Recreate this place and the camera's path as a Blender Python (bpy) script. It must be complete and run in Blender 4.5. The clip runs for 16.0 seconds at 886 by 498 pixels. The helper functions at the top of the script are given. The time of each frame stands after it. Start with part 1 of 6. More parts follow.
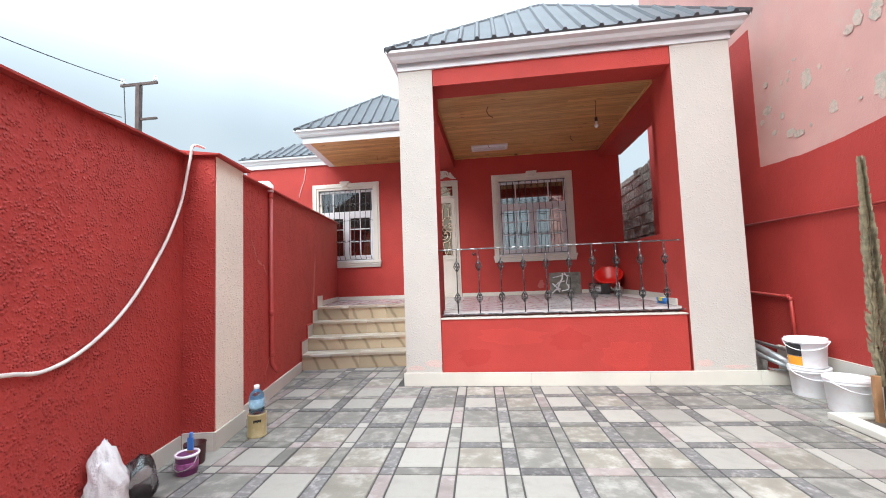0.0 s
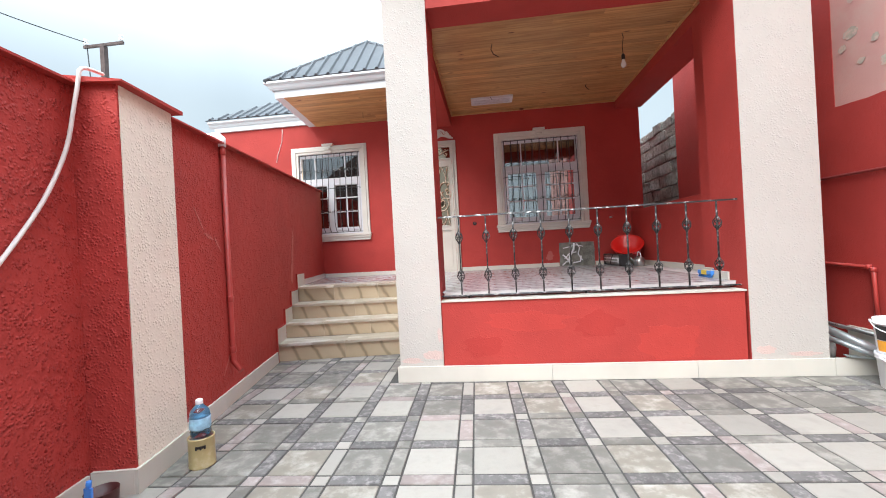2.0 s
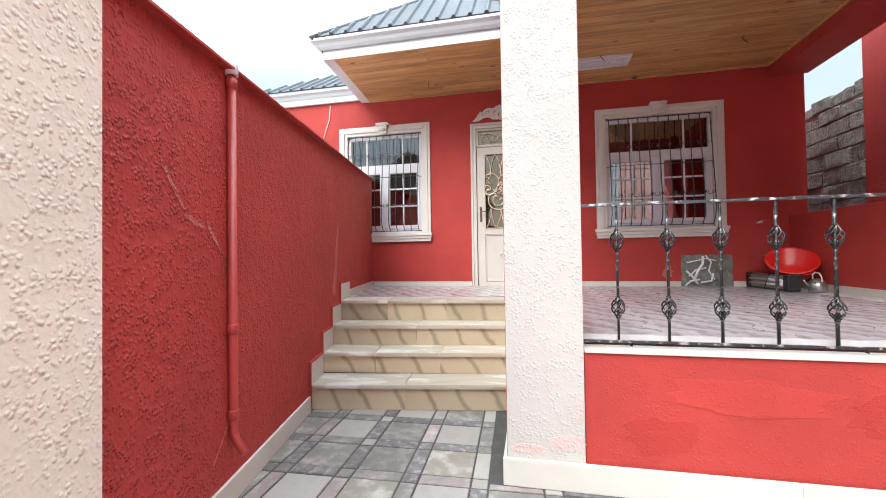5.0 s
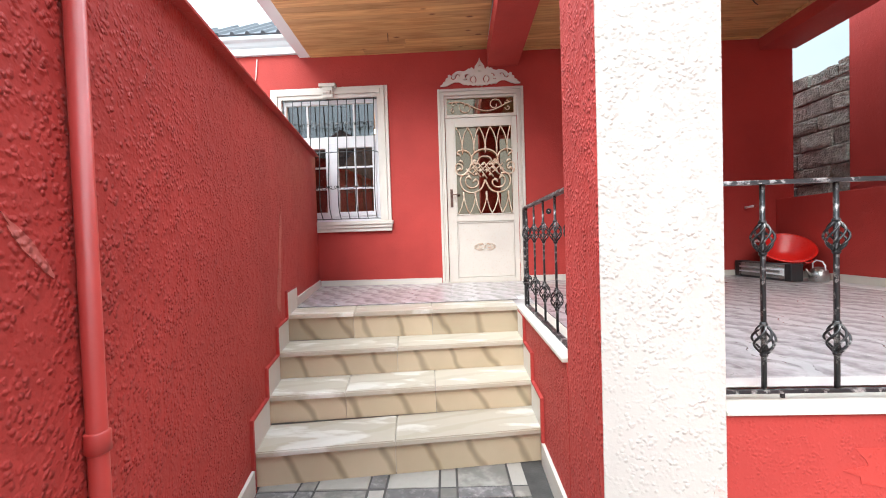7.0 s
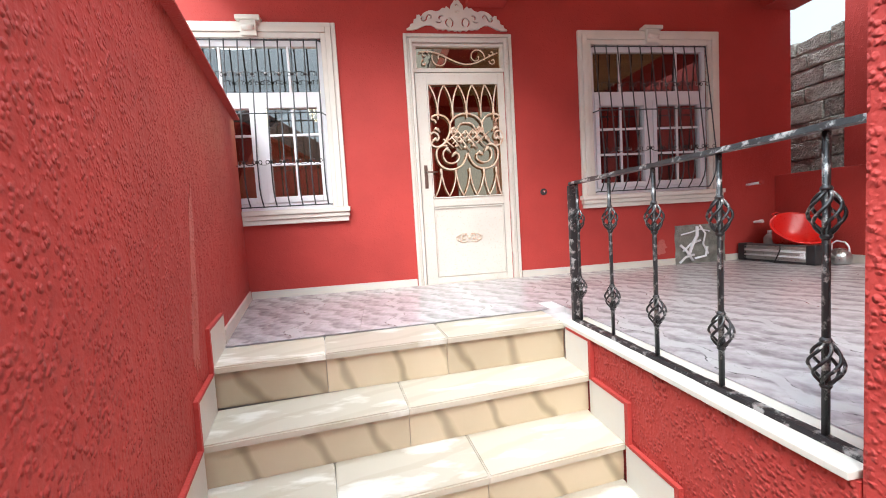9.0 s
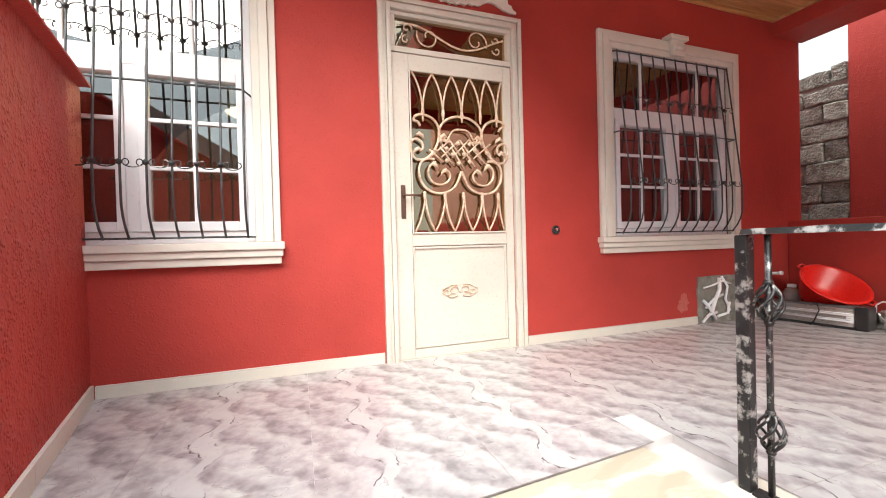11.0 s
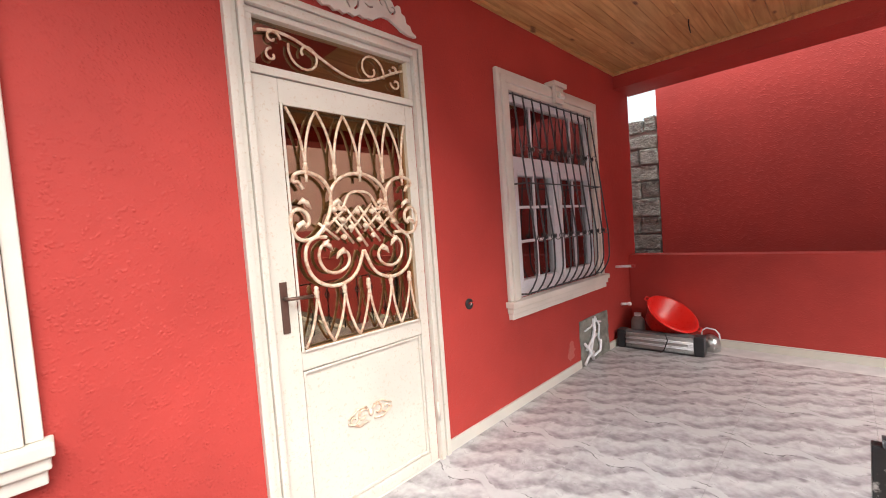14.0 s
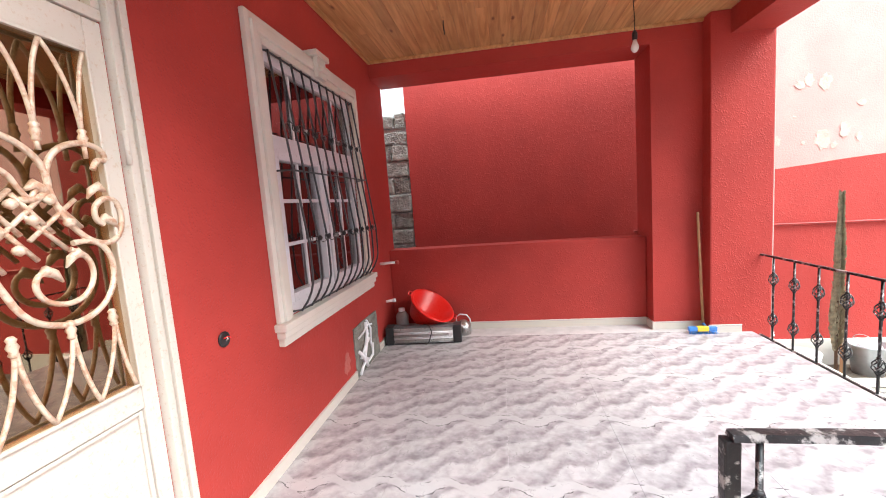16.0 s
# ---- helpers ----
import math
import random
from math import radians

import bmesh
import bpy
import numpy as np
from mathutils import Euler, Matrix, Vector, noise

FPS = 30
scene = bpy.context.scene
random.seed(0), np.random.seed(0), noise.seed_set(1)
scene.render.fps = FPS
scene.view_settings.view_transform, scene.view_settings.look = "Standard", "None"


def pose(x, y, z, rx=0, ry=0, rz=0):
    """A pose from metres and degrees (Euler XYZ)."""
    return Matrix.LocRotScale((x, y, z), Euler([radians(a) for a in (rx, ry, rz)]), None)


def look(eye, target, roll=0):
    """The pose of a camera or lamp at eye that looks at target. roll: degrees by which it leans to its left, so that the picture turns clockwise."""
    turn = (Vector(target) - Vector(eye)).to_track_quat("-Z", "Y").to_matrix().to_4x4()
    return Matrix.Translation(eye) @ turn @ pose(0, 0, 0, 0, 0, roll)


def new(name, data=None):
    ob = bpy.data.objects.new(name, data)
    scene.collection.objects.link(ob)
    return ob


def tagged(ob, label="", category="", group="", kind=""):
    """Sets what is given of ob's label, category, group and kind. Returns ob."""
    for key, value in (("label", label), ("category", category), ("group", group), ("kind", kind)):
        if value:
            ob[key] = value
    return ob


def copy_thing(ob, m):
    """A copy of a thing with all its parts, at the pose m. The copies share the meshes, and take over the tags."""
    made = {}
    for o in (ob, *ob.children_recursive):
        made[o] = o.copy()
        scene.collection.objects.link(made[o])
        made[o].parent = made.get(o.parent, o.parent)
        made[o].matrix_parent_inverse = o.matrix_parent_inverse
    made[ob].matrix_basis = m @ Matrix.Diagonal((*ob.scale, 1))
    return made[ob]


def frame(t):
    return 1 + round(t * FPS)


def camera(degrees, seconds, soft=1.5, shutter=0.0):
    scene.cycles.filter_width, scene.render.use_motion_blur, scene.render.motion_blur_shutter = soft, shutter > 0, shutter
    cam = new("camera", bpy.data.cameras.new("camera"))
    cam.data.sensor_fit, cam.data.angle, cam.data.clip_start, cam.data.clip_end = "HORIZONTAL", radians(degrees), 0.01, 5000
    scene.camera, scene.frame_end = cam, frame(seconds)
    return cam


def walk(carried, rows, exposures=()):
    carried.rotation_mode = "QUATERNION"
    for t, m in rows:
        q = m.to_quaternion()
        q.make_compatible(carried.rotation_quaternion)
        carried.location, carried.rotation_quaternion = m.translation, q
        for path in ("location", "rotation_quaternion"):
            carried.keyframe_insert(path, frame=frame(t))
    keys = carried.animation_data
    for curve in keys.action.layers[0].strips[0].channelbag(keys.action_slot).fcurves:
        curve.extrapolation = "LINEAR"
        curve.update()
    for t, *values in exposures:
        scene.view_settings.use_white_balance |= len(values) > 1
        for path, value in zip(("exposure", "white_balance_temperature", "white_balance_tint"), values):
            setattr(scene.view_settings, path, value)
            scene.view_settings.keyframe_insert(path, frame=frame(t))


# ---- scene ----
cam = camera(95.5, 16.0, 1.0)
PATH = [
    (0, (-0.041, 0.072, 1.187), (-0.288, 2.052, 1.327), -2.1),
    (0.5, (-0.037, 0.313, 1.204), (-0.286, 2.295, 1.309), -2.3),
    (1, (-0.057, 0.532, 1.191), (-0.307, 2.516, 1.252), -2.5),
    (1.5, (-0.151, 0.733, 1.201), (-0.397, 2.718, 1.225), -2.7),
    (2, (-0.187, 0.913, 1.202), (-0.417, 2.9, 1.202), -3.1),
    (2.5, (-0.176, 1.16, 1.228), (-0.409, 3.146, 1.271), -2.1),
    (3, (-0.216, 1.345, 1.231), (-0.519, 3.321, 1.284), -1.8),
    (3.5, (-0.399, 1.585, 1.227), (-0.811, 3.542, 1.273), -1.7),
    (4, (-0.519, 1.791, 1.209), (-1.005, 3.731, 1.254), -1.5),
    (4.2, (-0.583, 1.929, 1.208), (-1.088, 3.864, 1.251), -1.5),
    (6.3, (-1.318, 2.836, 1.305), (-1.496, 4.828, 1.301), -1.1),
    (6.5, (-1.332, 2.956, 1.313), (-1.499, 4.949, 1.288), -1.9),
    (7, (-1.523, 3.188, 1.334), (-1.604, 5.186, 1.283), -1.8),
    (7.5, (-1.609, 3.462, 1.315), (-1.619, 5.46, 1.245), -1.8),
    (8, (-1.737, 3.774, 1.341), (-1.703, 5.772, 1.255), -1.8),
    (8.5, (-1.916, 4.035, 1.357), (-1.845, 6.03, 1.234), -2.3),
    (8.7, (-1.98, 4.13, 1.37), (-1.814, 6.119, 1.243), -2.8),
    (10.8, (-2.223, 5.431, 1.482), (-1.625, 7.336, 1.369), -2.5),
    (11, (-2.245, 5.573, 1.543), (-1.572, 7.456, 1.519), -1.5),
    (11.5, (-2.267, 5.751, 1.604), (-1.535, 7.612, 1.554), -0.4),
    (12, (-2.339, 5.879, 1.758), (-1.6, 7.737, 1.728), -0.2),
    (12.5, (-2.321, 5.995, 1.779), (-1.677, 7.888, 1.745), -1.3),
    (13, (-2.206, 6.188, 1.937), (-1.426, 8.029, 1.902), -2.8),
    (13.5, (-2.229, 6.303, 1.969), (-1.286, 8.066, 1.916), -2.1),
    (14, (-2.307, 6.453, 2.107), (-0.894, 7.865, 2.011), -4.2),
    (14.5, (-2.211, 6.533, 2.128), (-0.585, 7.685, 1.96), -3.4),
    (15, (-2.093, 6.598, 2.138), (-0.331, 7.538, 2.023), -2.8),
    (15.5, (-2.033, 6.726, 2.141), (-0.111, 7.26, 1.994), -3.1),
    (16, (-1.975, 6.903, 2.147), (-0.01, 7.201, 1.924), -4.2),
]
walk(cam, [(t, look(eye, target, roll)) for t, eye, target, roll in PATH], [(0, 0.94, 6450, 10), (4, 1.1, 6450, 10), (6.5, 1.26, 6450, 10), (8.5, 1.5, 6400, 10), (11, 1.6, 7100, 10), (13, 1.57, 7150, 10), (14, 1.57, 6900, 10), (15, 1.82, 6600, 10), (16, 1.93, 6600, 10)])


# ---- light ----
world = bpy.data.worlds.new("overcast_sky")
scene.world = world
world.use_nodes = True
wn, wl = world.node_tree.nodes, world.node_tree.links
for n_ in list(wn):
    wn.remove(n_)
w_out = wn.new("ShaderNodeOutputWorld")
w_bg = wn.new("ShaderNodeBackground")
w_sky = wn.new("ShaderNodeTexSky")
w_sky.sky_type = "NISHITA"
w_sky.sun_disc = False
w_sky.sun_elevation = radians(43)
w_sky.sun_rotation = radians(200)
w_noise = wn.new("ShaderNodeTexNoise")
w_noise.inputs["Scale"].default_value = 2.2
w_noise.inputs["Detail"].default_value = 5
w_ramp = wn.new("ShaderNodeValToRGB")
w_ramp.color_ramp.elements[0].position, w_ramp.color_ramp.elements[0].color = 0.35, (0.80, 0.80, 0.80, 1)
w_ramp.color_ramp.elements[1].position, w_ramp.color_ramp.elements[1].color = 0.65, (0.97, 0.97, 0.97, 1)
w_mix = wn.new("ShaderNodeMix")
w_mix.data_type = "RGBA"
w_mix.inputs["B"].default_value = (7.6, 9.1, 10.0, 1)
w_bg.inputs["Strength"].default_value = 0.12
wl.new(w_noise.outputs["Fac"], w_ramp.inputs["Fac"])
wl.new(w_ramp.outputs["Color"], w_mix.inputs["Factor"])
wl.new(w_sky.outputs["Color"], w_mix.inputs["A"])
# an overcast sky is brighter towards the zenith
w_geo, w_sep, w_map = wn.new("ShaderNodeTexCoord"), wn.new("ShaderNodeSeparateXYZ"), wn.new("ShaderNodeMapRange")
w_map.inputs["From Min"].default_value, w_map.inputs["From Max"].default_value = 0.30, 1.05
w_map.inputs["To Min"].default_value, w_map.inputs["To Max"].default_value = 0.41, 3.1
w_map.interpolation_type = "SMOOTHSTEP"
w_scale = wn.new("ShaderNodeVectorMath")
w_scale.operation = "SCALE"
wl.new(w_geo.outputs["Generated"], w_sep.inputs["Vector"])
wl.new(w_sep.outputs["Z"], w_map.inputs["Value"])
wl.new(w_mix.outputs["Result"], w_scale.inputs[0])
wl.new(w_map.outputs["Result"], w_scale.inputs["Scale"])
wl.new(w_scale.outputs["Vector"], w_bg.inputs["Color"])
wl.new(w_bg.outputs["Background"], w_out.inputs["Surface"])

sun = new("sun", bpy.data.lights.new("sun", "SUN"))
sun.data.energy, sun.data.angle, sun.data.color = 1.65, radians(42), (1.0, 0.97, 0.92)
sun.matrix_world = look((-1.0, 2.75, 3.9), (0, 5.5, 1.2))


# ---- materials ----
def mat(name, rgb, rough=0.7, metal=0.0, var=0.12, scale=6.0, fine=90.0, bump=0.25, depth=0.004, stain=None, stain_scale=1.2, rnd=0.0, spec=0.5, edge=(0.52, 0.7)):
    """A painted, stony or metal surface: colour that varies at two scales, stains of a second colour, fine relief."""
    m = bpy.data.materials.new(name)
    m.use_nodes = True
    n, l = m.node_tree.nodes, m.node_tree.links
    b = n["Principled BSDF"]
    tc = n.new("ShaderNodeTexCoord")
    n1, n2 = n.new("ShaderNodeTexNoise"), n.new("ShaderNodeTexNoise")
    n1.inputs["Scale"].default_value, n1.inputs["Detail"].default_value = scale, 4
    n2.inputs["Scale"].default_value, n2.inputs["Detail"].default_value = fine, 3
    where = tc.outputs["Object"]
    if rnd:
        cut, far, shift = n.new("ShaderNodeObjectInfo"), n.new("ShaderNodeMath"), n.new("ShaderNodeVectorMath")
        far.operation, far.inputs[1].default_value = "MULTIPLY", 41.0
        l.new(cut.outputs["Random"], far.inputs[0])
        l.new(where, shift.inputs[0])
        l.new(far.outputs[0], shift.inputs[1])
        where = shift.outputs["Vector"]
    for q in (n1, n2):
        l.new(where, q.inputs["Vector"])
    ramp = n.new("ShaderNodeValToRGB")
    lo, hi = [c * (1 - var) for c in rgb], [min(1, c * (1 + var)) for c in rgb]
    ramp.color_ramp.elements[0].position, ramp.color_ramp.elements[0].color = 0.3, (*lo, 1)
    ramp.color_ramp.elements[1].position, ramp.color_ramp.elements[1].color = 0.7, (*hi, 1)
    l.new(n1.outputs["Fac"], ramp.inputs["Fac"])
    col = ramp.outputs["Color"]
    if stain:
        n3 = n.new("ShaderNodeTexNoise")
        n3.inputs["Scale"].default_value, n3.inputs["Detail"].default_value = stain_scale, 6
        n3.inputs["Roughness"].default_value = 0.65
        l.new(where, n3.inputs["Vector"])
        r3 = n.new("ShaderNodeValToRGB")
        r3.color_ramp.elements[0].position, r3.color_ramp.elements[0].color = edge[0], (0, 0, 0, 1)
        r3.color_ramp.elements[1].position, r3.color_ramp.elements[1].color = edge[1], (stain[3],) * 3 + (1,)
        l.new(n3.outputs["Fac"], r3.inputs["Fac"])
        mx = n.new("ShaderNodeMix")
        mx.data_type = "RGBA"
        mx.inputs["B"].default_value = (*stain[:3], 1)
        l.new(r3.outputs["Color"], mx.inputs["Factor"])
        l.new(col, mx.inputs["A"])
        col = mx.outputs["Result"]
    if rnd:
        info, hsv, mr = n.new("ShaderNodeObjectInfo"), n.new("ShaderNodeHueSaturation"), n.new("ShaderNodeMapRange")
        mr.inputs["To Min"].default_value, mr.inputs["To Max"].default_value = 1 - rnd, 1 + rnd
        l.new(info.outputs["Random"], mr.inputs["Value"])
        l.new(mr.outputs["Result"], hsv.inputs["Value"])
        l.new(col, hsv.inputs["Color"])
        col = hsv.outputs["Color"]
    l.new(col, b.inputs["Base Color"])
    rr = n.new("ShaderNodeMapRange")
    rr.inputs["To Min"].default_value, rr.inputs["To Max"].default_value = max(0, rough - 0.1), min(1, rough + 0.1)
    l.new(n2.outputs["Fac"], rr.inputs["Value"])
    l.new(rr.outputs["Result"], b.inputs["Roughness"])
    b.inputs["Metallic"].default_value = metal
    b.inputs["Specular IOR Level"].default_value = spec
    if bump:
        bp = n.new("ShaderNodeBump")
        bp.inputs["Strength"].default_value, bp.inputs["Distance"].default_value = bump, depth
        l.new(n2.outputs["Fac"], bp.inputs["Height"])
        l.new(bp.outputs["Normal"], b.inputs["Normal"])
    return m


def stucco(name, rgb, stain, lump=60.0, depth=0.009, strength=0.9, var=0.10):
    """Roller-textured masonry paint: rounded raised droplets, thick in places and thin in others, over broad unevenness and a fine grain."""
    m = mat(name, rgb, 0.68, 0, var, 2.2, 260, 0.25, 0.0015, stain, 0.9, spec=0.3)
    n, l = m.node_tree.nodes, m.node_tree.links
    b = n["Principled BSDF"]
    fine_bump = b.inputs["Normal"].links[0].from_node
    tc = n.new("ShaderNodeTexCoord")
    bend, put, shift = n.new("ShaderNodeTexNoise"), n.new("ShaderNodeVectorMath"), n.new("ShaderNodeVectorMath")
    bend.inputs["Scale"].default_value, bend.inputs["Detail"].default_value = lump * 0.9, 1
    put.operation, put.inputs["Scale"].default_value = "SCALE", 0.55 / lump
    l.new(tc.outputs["Object"], bend.inputs["Vector"])
    l.new(bend.outputs["Color"], put.inputs[0])
    l.new(tc.outputs["Object"], shift.inputs[0])
    l.new(put.outputs["Vector"], shift.inputs[1])
    drop, some = n.new("ShaderNodeTexVoronoi"), n.new("ShaderNodeTexNoise")
    drop.feature = "SMOOTH_F1"
    drop.inputs["Scale"].default_value, drop.inputs["Smoothness"].default_value = lump, 0.35
    some.inputs["Scale"].default_value, some.inputs["Detail"].default_value = lump * 0.30, 3
    l.new(shift.outputs["Vector"], drop.inputs["Vector"])
    l.new(tc.outputs["Object"], some.inputs["Vector"])
    dome, much, rp, add = n.new("ShaderNodeMapRange"), n.new("ShaderNodeMapRange"), n.new("ShaderNodeMath"), n.new("ShaderNodeMath")
    dome.interpolation_type = "SMOOTHSTEP"
    dome.inputs["From Min"].default_value, dome.inputs["From Max"].default_value = 0.12, 0.62
    dome.inputs["To Min"].default_value, dome.inputs["To Max"].default_value = 1.0, 0.0
    much.inputs["From Min"].default_value, much.inputs["From Max"].default_value = 0.40, 0.62
    much.inputs["To Min"].default_value, much.inputs["To Max"].default_value = 0.12, 1.0
    l.new(drop.outputs["Distance"], dome.inputs["Value"])
    l.new(some.outputs["Fac"], much.inputs["Value"])
    rp.operation, add.operation = "MULTIPLY", "ADD"
    l.new(dome.outputs["Result"], rp.inputs[0])
    l.new(much.outputs["Result"], rp.inputs[1])
    l.new(rp.outputs["Value"], add.inputs[0])
    l.new(some.outputs["Fac"], add.inputs[1])
    b2 = n.new("ShaderNodeBump")
    b2.inputs["Strength"].default_value, b2.inputs["Distance"].default_value = strength, depth
    l.new(add.outputs["Value"], b2.inputs["Height"])
    l.new(fine_bump.outputs["Normal"], b2.inputs["Normal"])
    l.new(b2.outputs["Normal"], b.inputs["Normal"])
    return m


def veined(name, base, dark, mid, scale, stretch, rough, rnd_shift=True, angle=0.5, bands=3.0, tilt=0.2, share=0.5, thin=0.2, patch=(0.35, 0.62)):
    """Stone or stone-print with diagonal streaks; each piece has its own cut."""
    m = bpy.data.materials.new(name)
    m.use_nodes = True
    n, l = m.node_tree.nodes, m.node_tree.links
    b = n["Principled BSDF"]
    tc, info, mp = n.new("ShaderNodeTexCoord"), n.new("ShaderNodeObjectInfo"), n.new("ShaderNodeMapping")
    mp.inputs["Rotation"].default_value = (0.3, tilt, angle)
    mp.inputs["Scale"].default_value = stretch
    l.new(tc.outputs["Object"], mp.inputs["Vector"])
    if rnd_shift:
        mul = n.new("ShaderNodeMath")
        mul.operation = "MULTIPLY"
        mul.inputs[1].default_value = 37.0
        l.new(info.outputs["Random"], mul.inputs[0])
        l.new(mul.outputs[0], mp.inputs["Location"])
    wv, ns = n.new("ShaderNodeTexWave"), n.new("ShaderNodeTexNoise")
    wv.inputs["Scale"].default_value, wv.inputs["Distortion"].default_value = bands, 4.0
    wv.inputs["Detail"].default_value, wv.inputs["Detail Scale"].default_value = 3.5, 1.3
    ns.inputs["Scale"].default_value, ns.inputs["Detail"].default_value = scale, 6
    l.new(mp.outputs["Vector"], wv.inputs["Vector"])
    l.new(mp.outputs["Vector"], ns.inputs["Vector"])
    r1, r2 = n.new("ShaderNodeValToRGB"), n.new("ShaderNodeValToRGB")
    e = r1.color_ramp.elements
    e[0].position, e[0].color = 0.0, (*dark, 1)
    e[1].position, e[1].color = thin * 2.1, (*base, 1)
    e3 = e.new(thin)
    e3.color = (*mid, 1)
    r2.color_ramp.elements[0].position, r2.color_ramp.elements[0].color = patch[0], (*mid, 1)
    r2.color_ramp.elements[1].position, r2.color_ramp.elements[1].color = patch[1], (*base, 1)
    l.new(wv.outputs["Fac"], r1.inputs["Fac"])
    l.new(ns.outputs["Fac"], r2.inputs["Fac"])
    mx = n.new("ShaderNodeMix")
    mx.data_type = "RGBA"
    mx.inputs["Factor"].default_value = share
    l.new(r1.outputs["Color"], mx.inputs["A"])
    l.new(r2.outputs["Color"], mx.inputs["B"])
    hsv, mr = n.new("ShaderNodeHueSaturation"), n.new("ShaderNodeMapRange")
    mr.inputs["To Min"].default_value, mr.inputs["To Max"].default_value = 0.80, 1.14
    hsv.inputs["Saturation"].default_value = 0.95
    l.new(info.outputs["Random"], mr.inputs["Value"])
    l.new(mr.outputs["Result"], hsv.inputs["Value"])
    l.new(mx.outputs["Result"], hsv.inputs["Color"])
    l.new(hsv.outputs["Color"], b.inputs["Base Color"])
    b.inputs["Roughness"].default_value = rough
    return m


def tile_mat():
    """Glazed tile whose print repeats on each tile: a wavering white ribbon with broken dark rims, slanting grey-mauve leaves that fade to white, clouds and hair veins."""
    m = bpy.data.materials.new("grey_marble_print_tile")
    m.use_nodes = True
    n, l = m.node_tree.nodes, m.node_tree.links
    b = n["Principled BSDF"]
    tc = n.new("ShaderNodeTexCoord")

    def noise_at(scale, detail, vec):
        q = n.new("ShaderNodeTexNoise")
        q.inputs["Scale"].default_value, q.inputs["Detail"].default_value = scale, detail
        l.new(vec, q.inputs["Vector"])
        return q

    def math_node(op, a, b_=None, c=None):
        q = n.new("ShaderNodeMath")
        q.operation = op
        for k, v in enumerate((a, b_, c)):
            if v is None:
                continue
            if isinstance(v, (int, float)):
                q.inputs[k].default_value = v
            else:
                l.new(v, q.inputs[k])
        return q.outputs[0]

    def ranged(v, a0, a1, b0, b1):
        q = n.new("ShaderNodeMapRange")
        q.interpolation_type = "SMOOTHSTEP"
        for k, x in (("From Min", a0), ("From Max", a1), ("To Min", b0), ("To Max", b1)):
            q.inputs[k].default_value = x
        l.new(v, q.inputs["Value"])
        return q.outputs["Result"]
    where = tc.outputs["Object"]
    warp = noise_at(6, 4, where)
    scale, moved = n.new("ShaderNodeVectorMath"), n.new("ShaderNodeVectorMath")
    scale.operation, scale.inputs["Scale"].default_value = "SCALE", 0.15
    l.new(warp.outputs["Color"], scale.inputs[0])
    l.new(where, moved.inputs[0])
    l.new(scale.outputs["Vector"], moved.inputs[1])
    sep = n.new("ShaderNodeSeparateXYZ")
    l.new(moved.outputs["Vector"], sep.inputs["Vector"])
    x, y = sep.outputs["X"], sep.outputs["Y"]
    sway = math_node("MULTIPLY", math_node("SINE", math_node("MULTIPLY", y, 20.94)), 0.026)
    w = math_node("SUBTRACT", x, sway)
    away = math_node("ABSOLUTE", w)
    ribbon = ranged(away, 0.022, 0.04, 1.0, 0.0)
    leaf = math_node("FRACT", math_node("ADD", math_node("DIVIDE", w, 0.2), math_node("DIVIDE", y, 0.3)))
    fade = math_node("MULTIPLY", ranged(leaf, 0.0, 0.7, 0.0, 1.0), ranged(leaf, 0.82, 1.0, 1.0, 0.0))
    cloud = noise_at(17, 5, where)
    tone = math_node("ADD", math_node("MULTIPLY", fade, 0.26), math_node("MULTIPLY", cloud.outputs["Fac"], 0.97))
    rp = n.new("ShaderNodeValToRGB")
    e = rp.color_ramp.elements
    e[0].position, e[0].color = 0.34, (0.235, 0.216, 0.225, 1)
    e[1].position, e[1].color = 0.84, (0.50, 0.478, 0.486, 1)
    e.new(0.58).color = (0.375, 0.35, 0.358, 1)
    l.new(tone, rp.inputs["Fac"])
    white = n.new("ShaderNodeMix")
    white.data_type = "RGBA"
    white.inputs["B"].default_value = (0.49, 0.472, 0.477, 1)
    l.new(math_node("MULTIPLY", ribbon, 0.8), white.inputs["Factor"])
    l.new(rp.outputs["Color"], white.inputs["A"])
    # broken dark rims of the ribbon, and hair veins
    gate = ranged(noise_at(12, 2, where).outputs["Fac"], 0.48, 0.60, 0.0, 1.0)
    rim_line = ranged(math_node("ABSOLUTE", math_node("SUBTRACT", away, 0.033)), 0.0, 0.006, 1.0, 0.0)
    hair = ranged(math_node("ABSOLUTE", math_node("SUBTRACT", noise_at(10, 4, where).outputs["Fac"], 0.5)), 0.0, 0.012, 0.4, 0.0)
    veins = math_node("MAXIMUM", math_node("MULTIPLY", rim_line, gate), math_node("MULTIPLY", hair, ranged(cloud.outputs["Fac"], 0.5, 0.6, 0.0, 1.0)))
    mx = n.new("ShaderNodeMix")
    mx.data_type = "RGBA"
    mx.inputs["B"].default_value = (0.07, 0.065, 0.065, 1)
    l.new(veins, mx.inputs["Factor"])
    l.new(white.outputs["Result"], mx.inputs["A"])
    l.new(mx.outputs["Result"], b.inputs["Base Color"])
    b.inputs["Roughness"].default_value = 0.22
    return m


